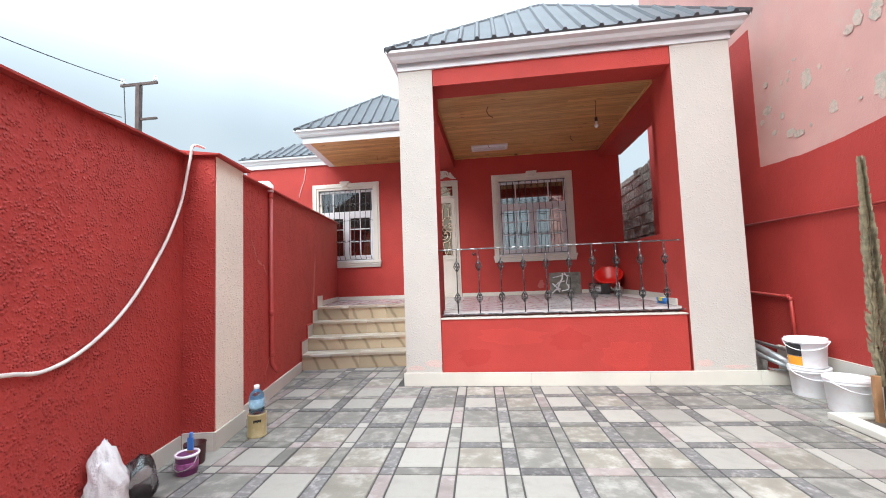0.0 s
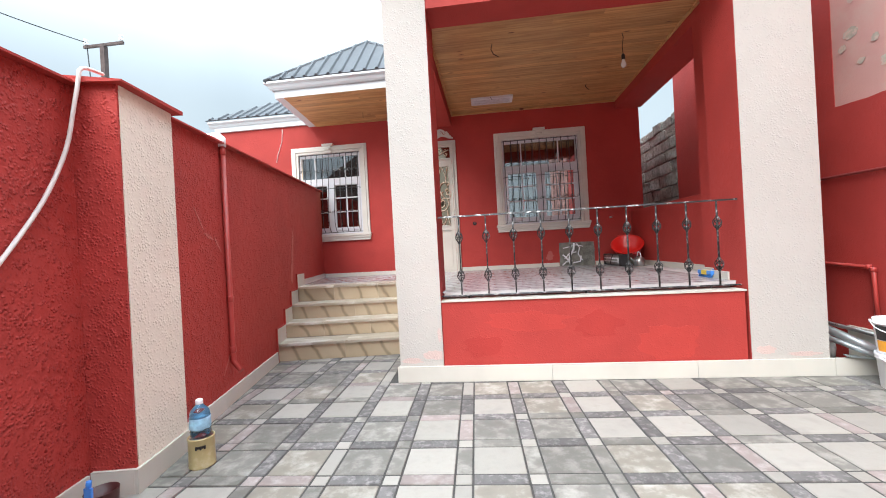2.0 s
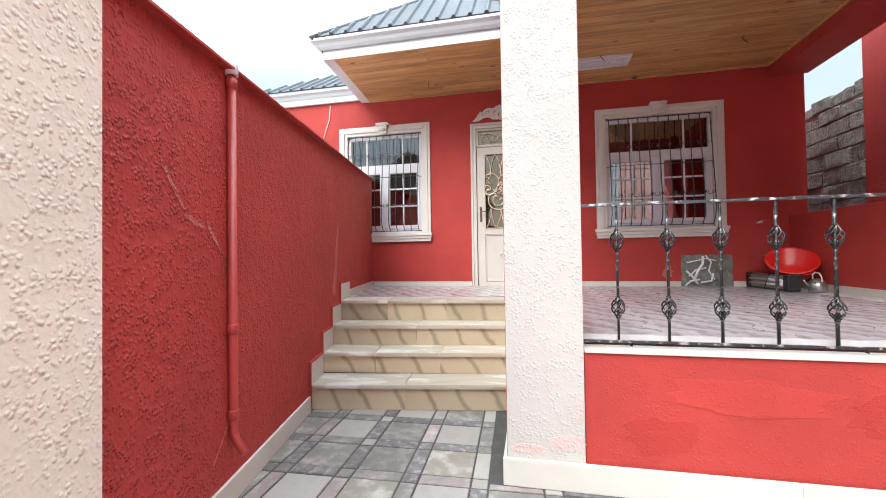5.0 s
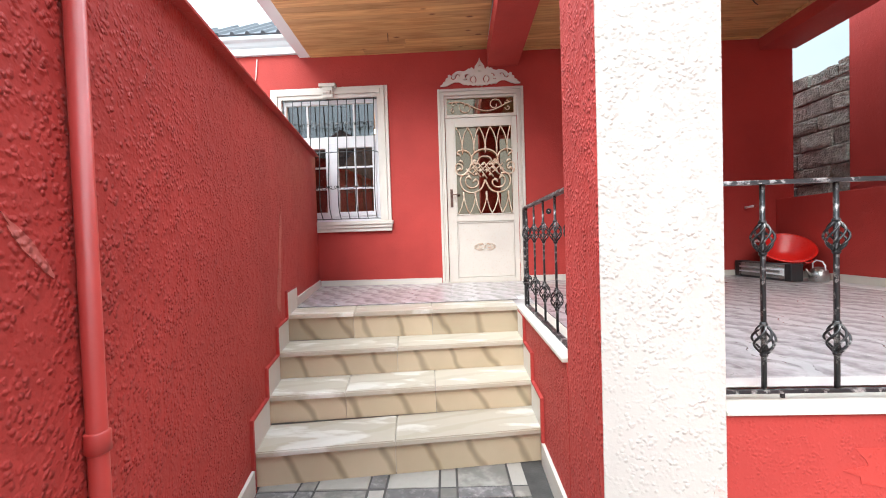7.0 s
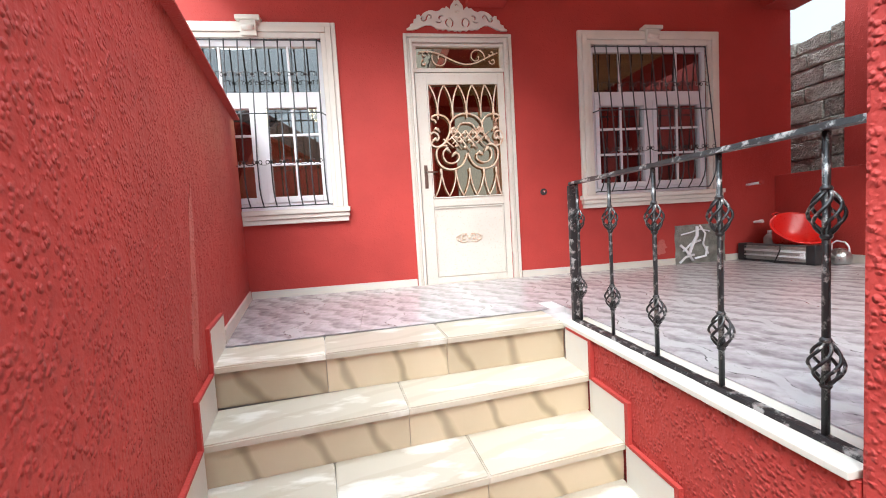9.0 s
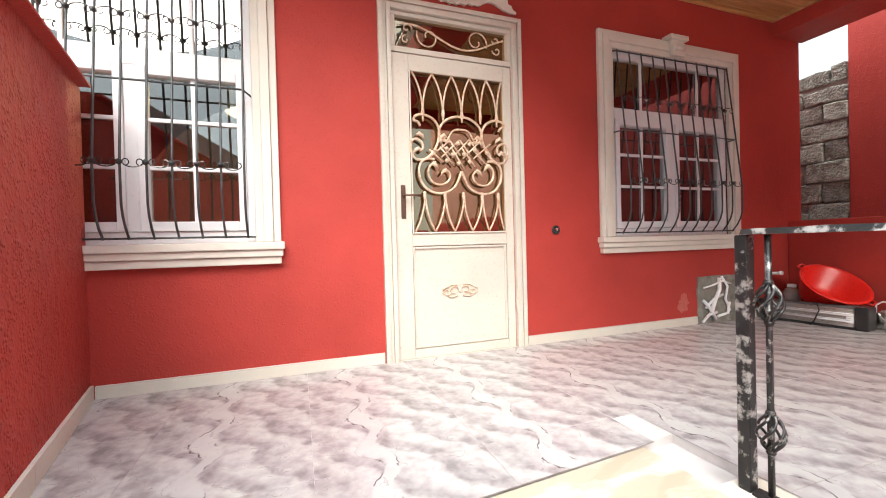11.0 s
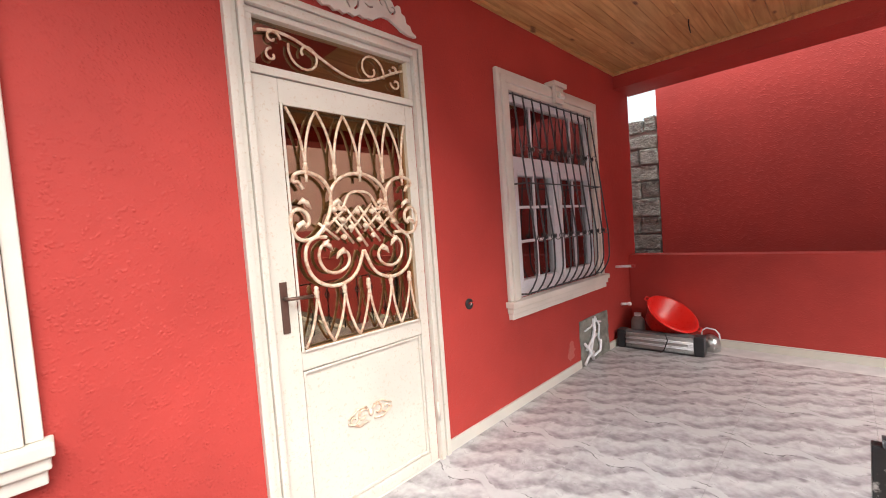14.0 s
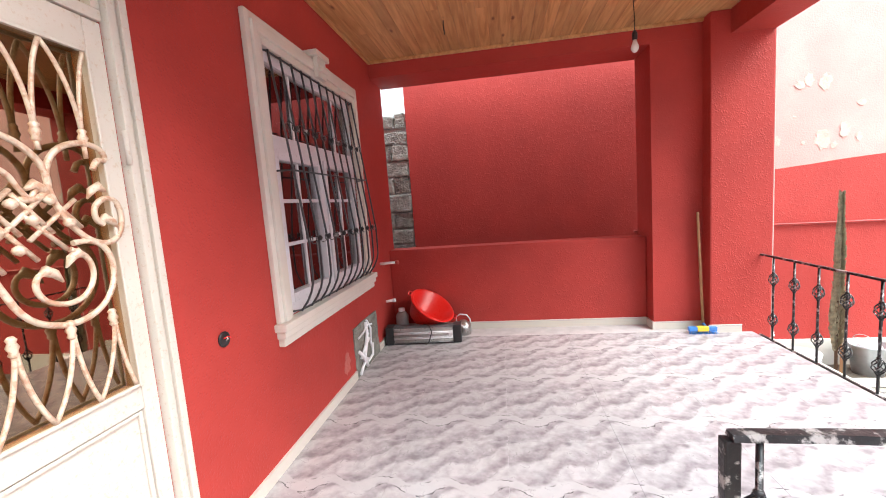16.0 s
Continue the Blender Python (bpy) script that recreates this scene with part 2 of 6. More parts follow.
def glass_mat(name, tint=(0.9, 0.95, 0.95), rough=0.02, ior=1.6, sheen=(1, 1, 1)):
    m = bpy.data.materials.new(name)
    m.use_nodes = True
    n, l = m.node_tree.nodes, m.node_tree.links
    for q in list(n):
        n.remove(q)
    out, mix, tr, gl, fr = (n.new(k) for k in ("ShaderNodeOutputMaterial", "ShaderNodeMixShader", "ShaderNodeBsdfTransparent", "ShaderNodeBsdfGlossy", "ShaderNodeFresnel"))
    tr.inputs["Color"].default_value = (*tint, 1)
    gl.inputs["Color"].default_value = (*sheen, 1)
    gl.inputs["Roughness"].default_value = rough
    fr.inputs["IOR"].default_value = ior
    l.new(fr.outputs["Fac"], mix.inputs["Fac"])
    l.new(tr.outputs["BSDF"], mix.inputs[1])
    l.new(gl.outputs["BSDF"], mix.inputs[2])
    l.new(mix.outputs["Shader"], out.inputs["Surface"])
    return m


RED = (0.41, 0.046, 0.038)
M_RED = stucco("red_stucco", RED, (0.49, 0.068, 0.056, 0.5), 62, 0.0085, 1.0)
M_RED_FINE = stucco("red_wall_paint", RED, (0.45, 0.05, 0.042, 0.4), 75, 0.004, 0.5)
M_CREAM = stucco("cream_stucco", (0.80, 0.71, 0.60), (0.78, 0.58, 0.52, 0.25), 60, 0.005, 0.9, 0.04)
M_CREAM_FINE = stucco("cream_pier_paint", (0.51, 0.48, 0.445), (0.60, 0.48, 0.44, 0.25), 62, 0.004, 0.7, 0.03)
M_PINK = mat("faded_pink_plaster", (0.59, 0.32, 0.285), 0.85, 0, 0.10, 1.5, 60, 0.4, 0.006, (0.56, 0.37, 0.325, 0.7), 2.6, spec=0.2)
M_PATCH = mat("bare_cement_patch", (0.42, 0.37, 0.31), 0.9, 0, 0.2, 14, 80, 0.5, 0.004, (0.56, 0.40, 0.34, 1.0), 18, edge=(0.45, 0.55))
M_TRIM = mat("cream_plaster_trim", (0.66, 0.62, 0.56), 0.6, 0, 0.05, 5, 120, 0.2, 0.003, (0.62, 0.56, 0.45, 0.35), 4)
M_BASE = mat("white_stone_baseboard", (0.60, 0.575, 0.515), 0.4, 0, 0.06, 3, 60, 0.1, 0.002, (0.6, 0.52, 0.42, 0.4), 3, 0.05)
M_GUTTER = mat("white_metal_gutter", (0.64, 0.66, 0.68), 0.4, 0.0, 0.03, 3, 50, 0.05, 0.001)
M_ROOF = mat("grey_metal_roofing", (0.085, 0.09, 0.10), 0.6, 0.0, 0.12, 2, 60, 0.1, 0.002, spec=0.25)
M_IRON = mat("black_wrought_iron_silver_brushed", (0.03, 0.03, 0.032), 0.42, 0.5, 0.3, 14, 90, 0.4, 0.003, (0.44, 0.43, 0.42, 0.9), 21, edge=(0.53, 0.62))
M_BAR = mat("dark_grey_grille_paint", (0.06, 0.065, 0.07), 0.4, 0.4, 0.3, 30, 90, 0.2, 0.002)
M_PVC = mat("white_window_plastic", (0.70, 0.70, 0.73), 0.3, 0, 0.02, 3, 60, 0, 0)
M_DOOR = mat("cream_painted_metal_door", (0.60, 0.56, 0.50), 0.5, 0, 0.05, 3, 220, 0.35, 0.002, (0.50, 0.37, 0.26, 0.55), 70, edge=(0.57, 0.66))
M_DOORIRON = mat("cream_gold_scrollwork", (0.70, 0.58, 0.46), 0.4, 0.15, 0.1, 12, 90, 0.2, 0.002, (0.48, 0.25, 0.15, 0.75), 45, edge=(0.47, 0.6))
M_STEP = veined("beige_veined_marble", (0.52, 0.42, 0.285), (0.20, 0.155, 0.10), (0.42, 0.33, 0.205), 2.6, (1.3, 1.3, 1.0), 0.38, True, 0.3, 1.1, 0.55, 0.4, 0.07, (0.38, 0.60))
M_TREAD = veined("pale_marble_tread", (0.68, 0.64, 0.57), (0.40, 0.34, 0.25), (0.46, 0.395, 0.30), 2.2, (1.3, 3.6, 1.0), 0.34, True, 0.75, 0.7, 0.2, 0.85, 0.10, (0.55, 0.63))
M_TILE = tile_mat()
M_GROUT = mat("tile_grout", (0.52, 0.49, 0.49), 0.8, 0, 0.1, 10, 80, 0.1, 0.001)
M_JOINT = mat("grey_paving_joint", (0.06, 0.056, 0.052), 0.9, 0, 0.25, 8, 90, 0.5, 0.004)
M_STONE = [
    mat("grey_paving_stone", (0.176, 0.164, 0.145), 0.8, 0, 0.14, 9, 130, 0.35, 0.003, (0.36, 0.335, 0.30, 0.6), 9, 0.16, edge=(0.48, 0.68)),
    mat("whitish_paving_stone", (0.328, 0.303, 0.270), 0.75, 0, 0.12, 9, 130, 0.35, 0.003, (0.25, 0.23, 0.20, 0.6), 9, 0.13, edge=(0.47, 0.68)),
    mat("beige_paving_stone", (0.230, 0.205, 0.170), 0.8, 0, 0.14, 9, 130, 0.35, 0.003, (0.44, 0.41, 0.37, 0.6), 9, 0.13, edge=(0.49, 0.68)),
    mat("dark_paving_stone", (0.125, 0.116, 0.112), 0.8, 0, 0.22, 14, 130, 0.45, 0.004, (0.30, 0.275, 0.265, 0.8), 22, 0.25, edge=(0.50, 0.68)),
    mat("pinkish_paving_stone", (0.27, 0.22, 0.205), 0.8, 0, 0.15, 9, 130, 0.35, 0.003, (0.42, 0.375, 0.355, 0.7), 14, 0.15, edge=(0.50, 0.70))]
M_BLOCK = mat("grey_rubble_block", (0.25, 0.25, 0.22), 0.95, 0, 0.35, 14, 45, 1.0, 0.03, (0.30, 0.30, 0.28, 0.7), 8, 0.2)
M_CEMENT = mat("rough_cement", (0.30, 0.29, 0.27), 0.9, 0, 0.2, 8, 60, 0.6, 0.008)
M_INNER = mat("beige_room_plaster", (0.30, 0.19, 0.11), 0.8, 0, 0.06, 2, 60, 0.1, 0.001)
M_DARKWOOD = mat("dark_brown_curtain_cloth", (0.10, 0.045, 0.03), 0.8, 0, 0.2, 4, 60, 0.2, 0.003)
M_SMOKE = glass_mat("bronze_door_glass", (0.34, 0.26, 0.20), 0.015, 3.2, (1.0, 0.80, 0.58))
M_GLASS = glass_mat("window_glass", (0.68, 0.72, 0.72), 0.012, 3.1)


def wood_mat():
    """Varnished pine boards that run along x."""
    m = bpy.data.materials.new("varnished_pine_boards")
    m.use_nodes = True
    n, l = m.node_tree.nodes, m.node_tree.links
    b = n["Principled BSDF"]
    tc, geo, mp, add = n.new("ShaderNodeTexCoord"), n.new("ShaderNodeNewGeometry"), n.new("ShaderNodeMapping"), n.new("ShaderNodeMath")
    add.operation = "MULTIPLY"
    add.inputs[1].default_value = 50
    l.new(geo.outputs["Random Per Island"], add.inputs[0])
    mp.inputs["Scale"].default_value = (0.7, 9, 9)
    l.new(tc.outputs["Object"], mp.inputs["Vector"])
    l.new(add.outputs[0], mp.inputs["Location"])
    ns = n.new("ShaderNodeTexNoise")
    ns.inputs["Scale"].default_value, ns.inputs["Detail"].default_value, ns.inputs["Distortion"].default_value = 3, 5, 0.6
    l.new(mp.outputs["Vector"], ns.inputs["Vector"])
    rp = n.new("ShaderNodeValToRGB")
    rp.color_ramp.elements[0].position, rp.color_ramp.elements[0].color = 0.3, (0.40, 0.20, 0.07, 1)
    rp.color_ramp.elements[1].position, rp.color_ramp.elements[1].color = 0.62, (0.62, 0.37, 0.16, 1)
    l.new(ns.outputs["Fac"], rp.inputs["Fac"])
    vo, mp2 = n.new("ShaderNodeTexVoronoi"), n.new("ShaderNodeMapping")
    mp2.inputs["Scale"].default_value = (2.4, 6.5, 1)
    l.new(tc.outputs["Object"], mp2.inputs["Vector"])
    l.new(mp2.outputs["Vector"], vo.inputs["Vector"])
    vo.inputs["Scale"].default_value = 1.0
    kr = n.new("ShaderNodeValToRGB")
    kr.color_ramp.elements[0].position, kr.color_ramp.elements[0].color = 0.05, (1, 1, 1, 1)
    kr.color_ramp.elements[1].position, kr.color_ramp.elements[1].color = 0.12, (0, 0, 0, 1)
    l.new(vo.outputs["Distance"], kr.inputs["Fac"])
    mx = n.new("ShaderNodeMix")
    mx.data_type = "RGBA"
    mx.inputs["B"].default_value = (0.16, 0.055, 0.02, 1)
    l.new(kr.outputs["Color"], mx.inputs["Factor"])
    hsv, mr = n.new("ShaderNodeHueSaturation"), n.new("ShaderNodeMapRange")
    mr.inputs["To Min"].default_value, mr.inputs["To Max"].default_value = 0.8, 1.15
    l.new(geo.outputs["Random Per Island"], mr.inputs["Value"])
    l.new(mr.outputs["Result"], hsv.inputs["Value"])
    l.new(rp.outputs["Color"], hsv.inputs["Color"])
    l.new(hsv.outputs["Color"], mx.inputs["A"])
    l.new(mx.outputs["Result"], b.inputs["Base Color"])
    b.inputs["Roughness"].default_value = 0.38
    return m


M_WOOD = wood_mat()


# ---- mesh helpers ----
def bm_box(x0, y0, z0, x1, y1, z1, bevel=0.0, bm=None):
    bm = bm or bmesh.new()
    r = bmesh.ops.create_cube(bm, size=1)
    for v in r["verts"]:
        v.co = Vector(((x0 + x1) / 2 + v.co.x * (x1 - x0), (y0 + y1) / 2 + v.co.y * (y1 - y0), (z0 + z1) / 2 + v.co.z * (z1 - z0)))
    if bevel:
        es = {e for v in r["verts"] for e in v.link_edges}
        bmesh.ops.bevel(bm, geom=list(es), offset=bevel, segments=2, affect="EDGES", profile=0.6)
    return bm


def bm_prism(poly, z0, z1, bm=None):
    """An upright prism on a plan outline; z0 and z1 may be lists, one height a corner."""
    bm = bm or bmesh.new()
    k = len(poly)
    z0 = z0 if isinstance(z0, (list, tuple)) else [z0] * k
    z1 = z1 if isinstance(z1, (list, tuple)) else [z1] * k
    a = [bm.verts.new((x, y, z)) for (x, y), z in zip(poly, z0)]
    b = [bm.verts.new((x, y, z)) for (x, y), z in zip(poly, z1)]
    bm.faces.new(a[::-1])
    bm.faces.new(b)
    for i in range(k):
        bm.faces.new((a[i], a[(i + 1) % k], b[(i + 1) % k], b[i]))
    bmesh.ops.recalc_face_normals(bm, faces=bm.faces)
    return bm


def bm_tube(points, r, sides=8, bm=None, taper=None):
    """A round bar along a polyline."""
    bm = bm or bmesh.new()
    pts = [Vector(p) for p in points]
    rings, side = [], None
    for i, p in enumerate(pts):
        d = (pts[min(i + 1, len(pts) - 1)] - pts[max(i - 1, 0)]).normalized()
        if side is None:
            side = d.orthogonal().normalized()
        side = (side - d * side.dot(d))
        side = side.normalized() if side.length > 1e-6 else d.orthogonal().normalized()
        up = d.cross(side)
        rr = r if taper is None else taper[i]
        rings.append([bm.verts.new(p + rr * (math.cos(2 * math.pi * k / sides) * side + math.sin(2 * math.pi * k / sides) * up)) for k in range(sides)])
    for a, b in zip(rings, rings[1:]):
        for k in range(sides):
            f = bm.faces.new((a[k], a[(k + 1) % sides], b[(k + 1) % sides], b[k]))
            f.smooth = True
    bm.faces.new(rings[0][::-1])
    bm.faces.new(rings[-1])
    return bm


def bm_lathe(profile, sides=24, bm=None, centre=(0, 0, 0), squash=1.0):
    """A turned shape: (radius, height) pairs about an upright axis."""
    bm = bm or bmesh.new()
    rings = []
    for r, z in profile:
        rings.append([bm.verts.new((centre[0] + r * math.cos(2 * math.pi * k / sides), centre[1] + squash * r * math.sin(2 * math.pi * k / sides), centre[2] + z)) for k in range(sides)])
    for a, b in zip(rings, rings[1:]):
        for k in range(sides):
            f = bm.faces.new((a[k], a[(k + 1) % sides], b[(k + 1) % sides], b[k]))
            f.smooth = True
    if profile[0][0] > 0.001:
        bm.faces.new(rings[0][::-1])
    if profile[-1][0] > 0.001:
        bm.faces.new(rings[-1])
    return bm


def mesh_of(name, bm, material):
    me = bpy.data.meshes.new(name)
    bm.normal_update()
    bm.to_mesh(me)
    bm.free()
    if material:
        me.materials.append(material)
    return me


def part(name, bm, material, parent, label=""):
    ob = new(name, mesh_of(name, bm, material))
    ob.parent = parent
    if label:
        tagged(ob, label)
    return ob


def solid(name, bm, material, label, category, group="", kind=""):
    return tagged(new(name, mesh_of(name, bm, material)), label, category, group, kind)


def empty(name, label, category, group="", kind="", at=(0, 0, 0)):
    ob = new(name)
    ob.location = at
    return tagged(ob, label, category, group, kind)


def arc(cx, cz, r, a0, a1, y=0.0, k=10, r1=None):
    """Points of an arc or a spiral in an upright plane."""
    r1 = r if r1 is None else r1
    return [(cx + (r + (r1 - r) * i / k) * math.cos(radians(a0 + (a1 - a0) * i / k)), y, cz + (r + (r1 - r) * i / k) * math.sin(radians(a0 + (a1 - a0) * i / k))) for i in range(k + 1)]


# ---- plan ----
WALL_Y = 8.14          # street face of the house
LAND = 0.78            # porch floor
PX0, PX1, PY = -1.06, 2.53, 4.55   # porch outline: its sides and its front
CEIL = 3.60
FX, FY = -2.34, 2.80   # a point on the skewed yard wall
FD = Vector((-0.1733, 0.9849))
FN = Vector((0.9849, 0.1733))


def fence_xy(s, off=0.0):
    """A plan point s metres along the yard wall, off metres out of its face into the yard."""
    return (FX + FD.x * s + FN.x * off, FY + FD.y * s + FN.y * off)


def at_fence(y, off=0.0):
    """A plan point at y on the far stretch of the yard wall, off metres out of its face."""
    return (-2.675 - 0.212 * (y - 5.297) + 1.022 * off, y)


def far_box(y0, y1, o0, o1, z0, z1):
    return bm_prism([at_fence(y0, o0), at_fence(y1, o0), at_fence(y1, o1), at_fence(y0, o1)], z0, z1)


def fence_box(s0, s1, o0, o1, z0, z1):
    return bm_prism([fence_xy(s0, o0), fence_xy(s1, o0), fence_xy(s1, o1), fence_xy(s0, o1)], z0, z1)


def walls_with_holes(name, x0, x1, z0, z1, y0, y1, holes, material, label):
    """A wall along x with rectangular openings right through it."""
    xs = sorted({x0, x1, *[h[0] for h in holes], *[h[1] for h in holes]})
    zs = sorted({z0, z1, *[h[2] for h in holes], *[h[3] for h in holes]})
    bm = bmesh.new()
    cut = lambda cx, cz: not (x0 < cx < x1 and z0 < cz < z1) or any(h[0] < cx < h[1] and h[2] < cz < h[3] for h in holes)
    grid = {}

    def v(x, y, z):
        key = (round(x, 4), round(y, 4), round(z, 4))
        if key not in grid:
            grid[key] = bm.verts.new((x, y, z))
        return grid[key]
    for a, b in zip(xs, xs[1:]):
        for c, d in zip(zs, zs[1:]):
            mx, mz = (a + b) / 2, (c + d) / 2
            if cut(mx, mz):
                continue
            bm.faces.new((v(a, y0, c), v(b, y0, c), v(b, y0, d), v(a, y0, d)))
            bm.faces.new((v(a, y1, c), v(a, y1, d), v(b, y1, d), v(b, y1, c)))
            e = 1e-3
            if cut(a - e, mz):
                bm.faces.new((v(a, y0, c), v(a, y0, d), v(a, y1, d), v(a, y1, c)))
            if cut(b + e, mz):
                bm.faces.new((v(b, y0, c), v(b, y1, c), v(b, y1, d), v(b, y0, d)))
            if cut(mx, c - e):
                bm.faces.new((v(a, y0, c), v(a, y1, c), v(b, y1, c), v(b, y0, c)))
            if cut(mx, d + e):
                bm.faces.new((v(a, y0, d), v(b, y0, d), v(b, y1, d), v(a, y1, d)))
    return solid(name, bm, material, label, "wall", kind="structure")


# ---- ground and large structure ----
solid("ground", bm_box(-400, -400, -0.30, 400, 400, -0.03), M_CEMENT, "bare grey ground round the yard", "ground", kind="structure")
paving = solid("pavement", bm_prism([fence_xy(-7, -0.1), (2.52, -4.2), (2.52, 4.6), (-1.0, 4.6), (-1.0, 5.75), at_fence(5.72, -0.1)], -0.029, -0.004), M_JOINT, "grey sandy joints of the yard paving", "pavement", kind="structure")

LW = (-3.66, -2.477, 1.584, 3.096)   # left window opening
RW = (0.12, 1.42, 1.567, 3.057)
DR = (-1.655, -0.785, LAND, 3.07)
house = walls_with_holes("wall_north", -5.3, 2.46, 0, 3.66, WALL_Y, WALL_Y + 0.28, [LW, RW, DR], M_RED_FINE, "red painted house wall with door and windows")
solid("wall_house_east", bm_box(2.24, WALL_Y + 0.281, 0, 2.46, 16, 3.66), M_RED_FINE, "red painted side wall of the house", "wall", kind="structure")

# yard wall with its coping
solid("wall_west_far", far_box(3.30, WALL_Y - 0.002, -0.2, 0, 0, [2.153, 2.385, 2.385, 2.153]), M_RED, "red roller-textured stucco yard wall", "wall", kind="structure")
solid("wall_west_near", fence_box(-7.2, 0.0, -0.2, 0, 0, [1.98, 2.17, 2.17, 1.98]), M_RED, "red roller-textured stucco yard wall", "wall", kind="structure")


def coping(at, s0, s1, z0, z1, name="trim"):
    bm = bm_prism([at(s0, -0.24), at(s1, -0.24), at(s1, 0.05), at(s0, 0.05)], [z0, z1, z1, z0], [z0 + 0.028, z1 + 0.028, z1 + 0.012, z0 + 0.012])
    return solid(name, bm, M_RED_FINE, "thin red coping along the yard wall", "coping", kind="structure")


coping(at_fence, 3.34, WALL_Y - 0.03, 2.155, 2.386)
coping(fence_xy, -7.2, -0.01, 1.981, 2.171)

# gate pier: cream towards the yard, red towards the gate
pier = solid("wall_pier", fence_box(0.0, 0.465, -0.2, 0.235, 0, 2.17), M_RED, "red stucco wall pier", "pier", kind="structure")
solid("trim", fence_box(0.012, 0.463, 0.236, 0.241, 0.13, 2.168), M_CREAM, "cream stucco face of the wall pier", "pier", kind="structure")
solid("trim", bm_prism([fence_xy(-0.04, -0.25), fence_xy(0.51, -0.25), fence_xy(0.51, 0.29), fence_xy(-0.04, 0.29)], 2.171, [2.235, 2.255, 2.195, 2.18]), M_RED_FINE, "red sloping cap of the wall pier", "cap", kind="structure")

# neighbour's tall wall
NX = 2.98
solid("wall_east", bm_box(NX, -5, 0, NX + 0.3, 8.0, 7.2), M_PINK, "tall neighbouring wall of faded pink plaster", "wall", kind="structure")
bm = bmesh.new()
ys = [8.0 - 0.13 * k for k in range(101)]
rims = []
for y in ys:
    z = 2.30 - 0.05 * math.sin(1.9 * (y - 3.4)) * (1 if y < 4.95 else 0) + 0.02 * noise.noise(Vector((y * 5, 3, 0)))
    rims.append([bm.verts.new((x, y, h)) for x, h in ((NX - 0.006, 0), (NX - 0.006, z), (NX - 0.001, z), (NX - 0.001, 0))])
for a, b in zip(rims, rims[1:]):
    for k in range(4):
        bm.faces.new((a[k], a[(k + 1) % 4], b[(k + 1) % 4], b[k]))
bm.faces.new(rims[0])
bm.faces.new(rims[-1][::-1])
bmesh.ops.recalc_face_normals(bm, faces=bm.faces)
solid("trim", bm, M_RED_FINE, "red paint on the lower neighbouring wall", "wall", kind="structure")
solid("trim", bm_box(NX - 0.0065, 4.94, 2.25, NX - 0.0012, 8.0, 3.9), M_RED_FINE, "red paint on the neighbouring wall beside the porch", "wall", kind="structure")
solid("baseboard", bm_box(NX - 0.03, 2.0, 0, NX - 0.007, 4.9, 0.33, 0.004), M_BASE, "white stone skirting of the neighbouring wall", "baseboard", kind="structure")

# porch body, parapets, piers and beams
solid("wall_porch_front", bm_box(-0.65, PY + 0.01, 0, 1.92, PY + 0.24, 0.713), M_RED_FINE, "red stucco porch front", "wall", kind="structure")
solid("wall_porch_core", bm_box(-0.9, PY + 0.25, 0, 2.3, WALL_Y - 0.01, LAND - 0.03), M_GROUT, "concrete porch base", "floor", kind="structure")
solid("wall_porch_side", bm_box(PX0, 4.982, 0, -0.91, 6.42, LAND - 0.018), M_RED, "red stucco side of the porch beside the steps", "wall", kind="structure")
solid("wall_landing_core", bm_prism([(-0.905, 6.45), (-0.905, WALL_Y - 0.01), at_fence(WALL_Y - 0.01), at_fence(6.35)], 0, LAND - 0.03), M_GROUT, "concrete landing base", "floor", kind="structure")


def pier_at(x0, x1, y0, y1, red):
    p = solid("wall_pier", bm_box(x0, y0, 0, x1, y1, 3.60, 0.012), red, "square porch pier of red stucco", "pier", kind="structure")
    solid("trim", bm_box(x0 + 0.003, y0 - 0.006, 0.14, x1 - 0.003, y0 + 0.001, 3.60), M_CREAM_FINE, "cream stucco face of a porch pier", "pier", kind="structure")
    return p


pier_at(PX0, -0.652, PY, 4.98, M_RED)
pier_at(1.94, PX1, PY, 5.06, M_RED_FINE)
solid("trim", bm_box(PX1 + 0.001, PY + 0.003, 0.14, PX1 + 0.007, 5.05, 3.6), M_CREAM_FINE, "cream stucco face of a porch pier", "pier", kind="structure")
solid("wall_pilaster", bm_box(2.08, 5.061, 0, 2.5, 5.5, 3.439), M_RED_FINE, "red stucco porch pilaster", "pier", kind="structure")
solid("wall_porch_east", bm_box(2.25, 5.501, 0, 2.48, WALL_Y - 0.001, 1.68, 0.012), M_RED_FINE, "red stucco parapet of the porch", "wall", kind="structure")
solid("beam_front", bm_box(-0.651, PY + 0.004, 3.40, 1.939, 4.9, 3.60), M_RED_FINE, "red stucco front beam of the porch", "beam", kind="structure")
solid("beam_east", bm_box(2.08, 5.061, 3.44, 2.5, WALL_Y - 0.001, 3.66), M_RED_FINE, "red stucco side beam of the porch", "beam", kind="structure")
solid("beam_west", bm_box(-1.12, 4.986, 3.40, -0.75, WALL_Y - 0.001, 3.62), M_RED_FINE, "red stucco beam over the porch edge", "beam", kind="structure")
solid("trim", bm_box(-1.058, PY - 0.02, 3.601, 2.55, PY + 0.3, 3.70), M_GUTTER, "white fascia band above the porch piers", "fascia", kind="structure")


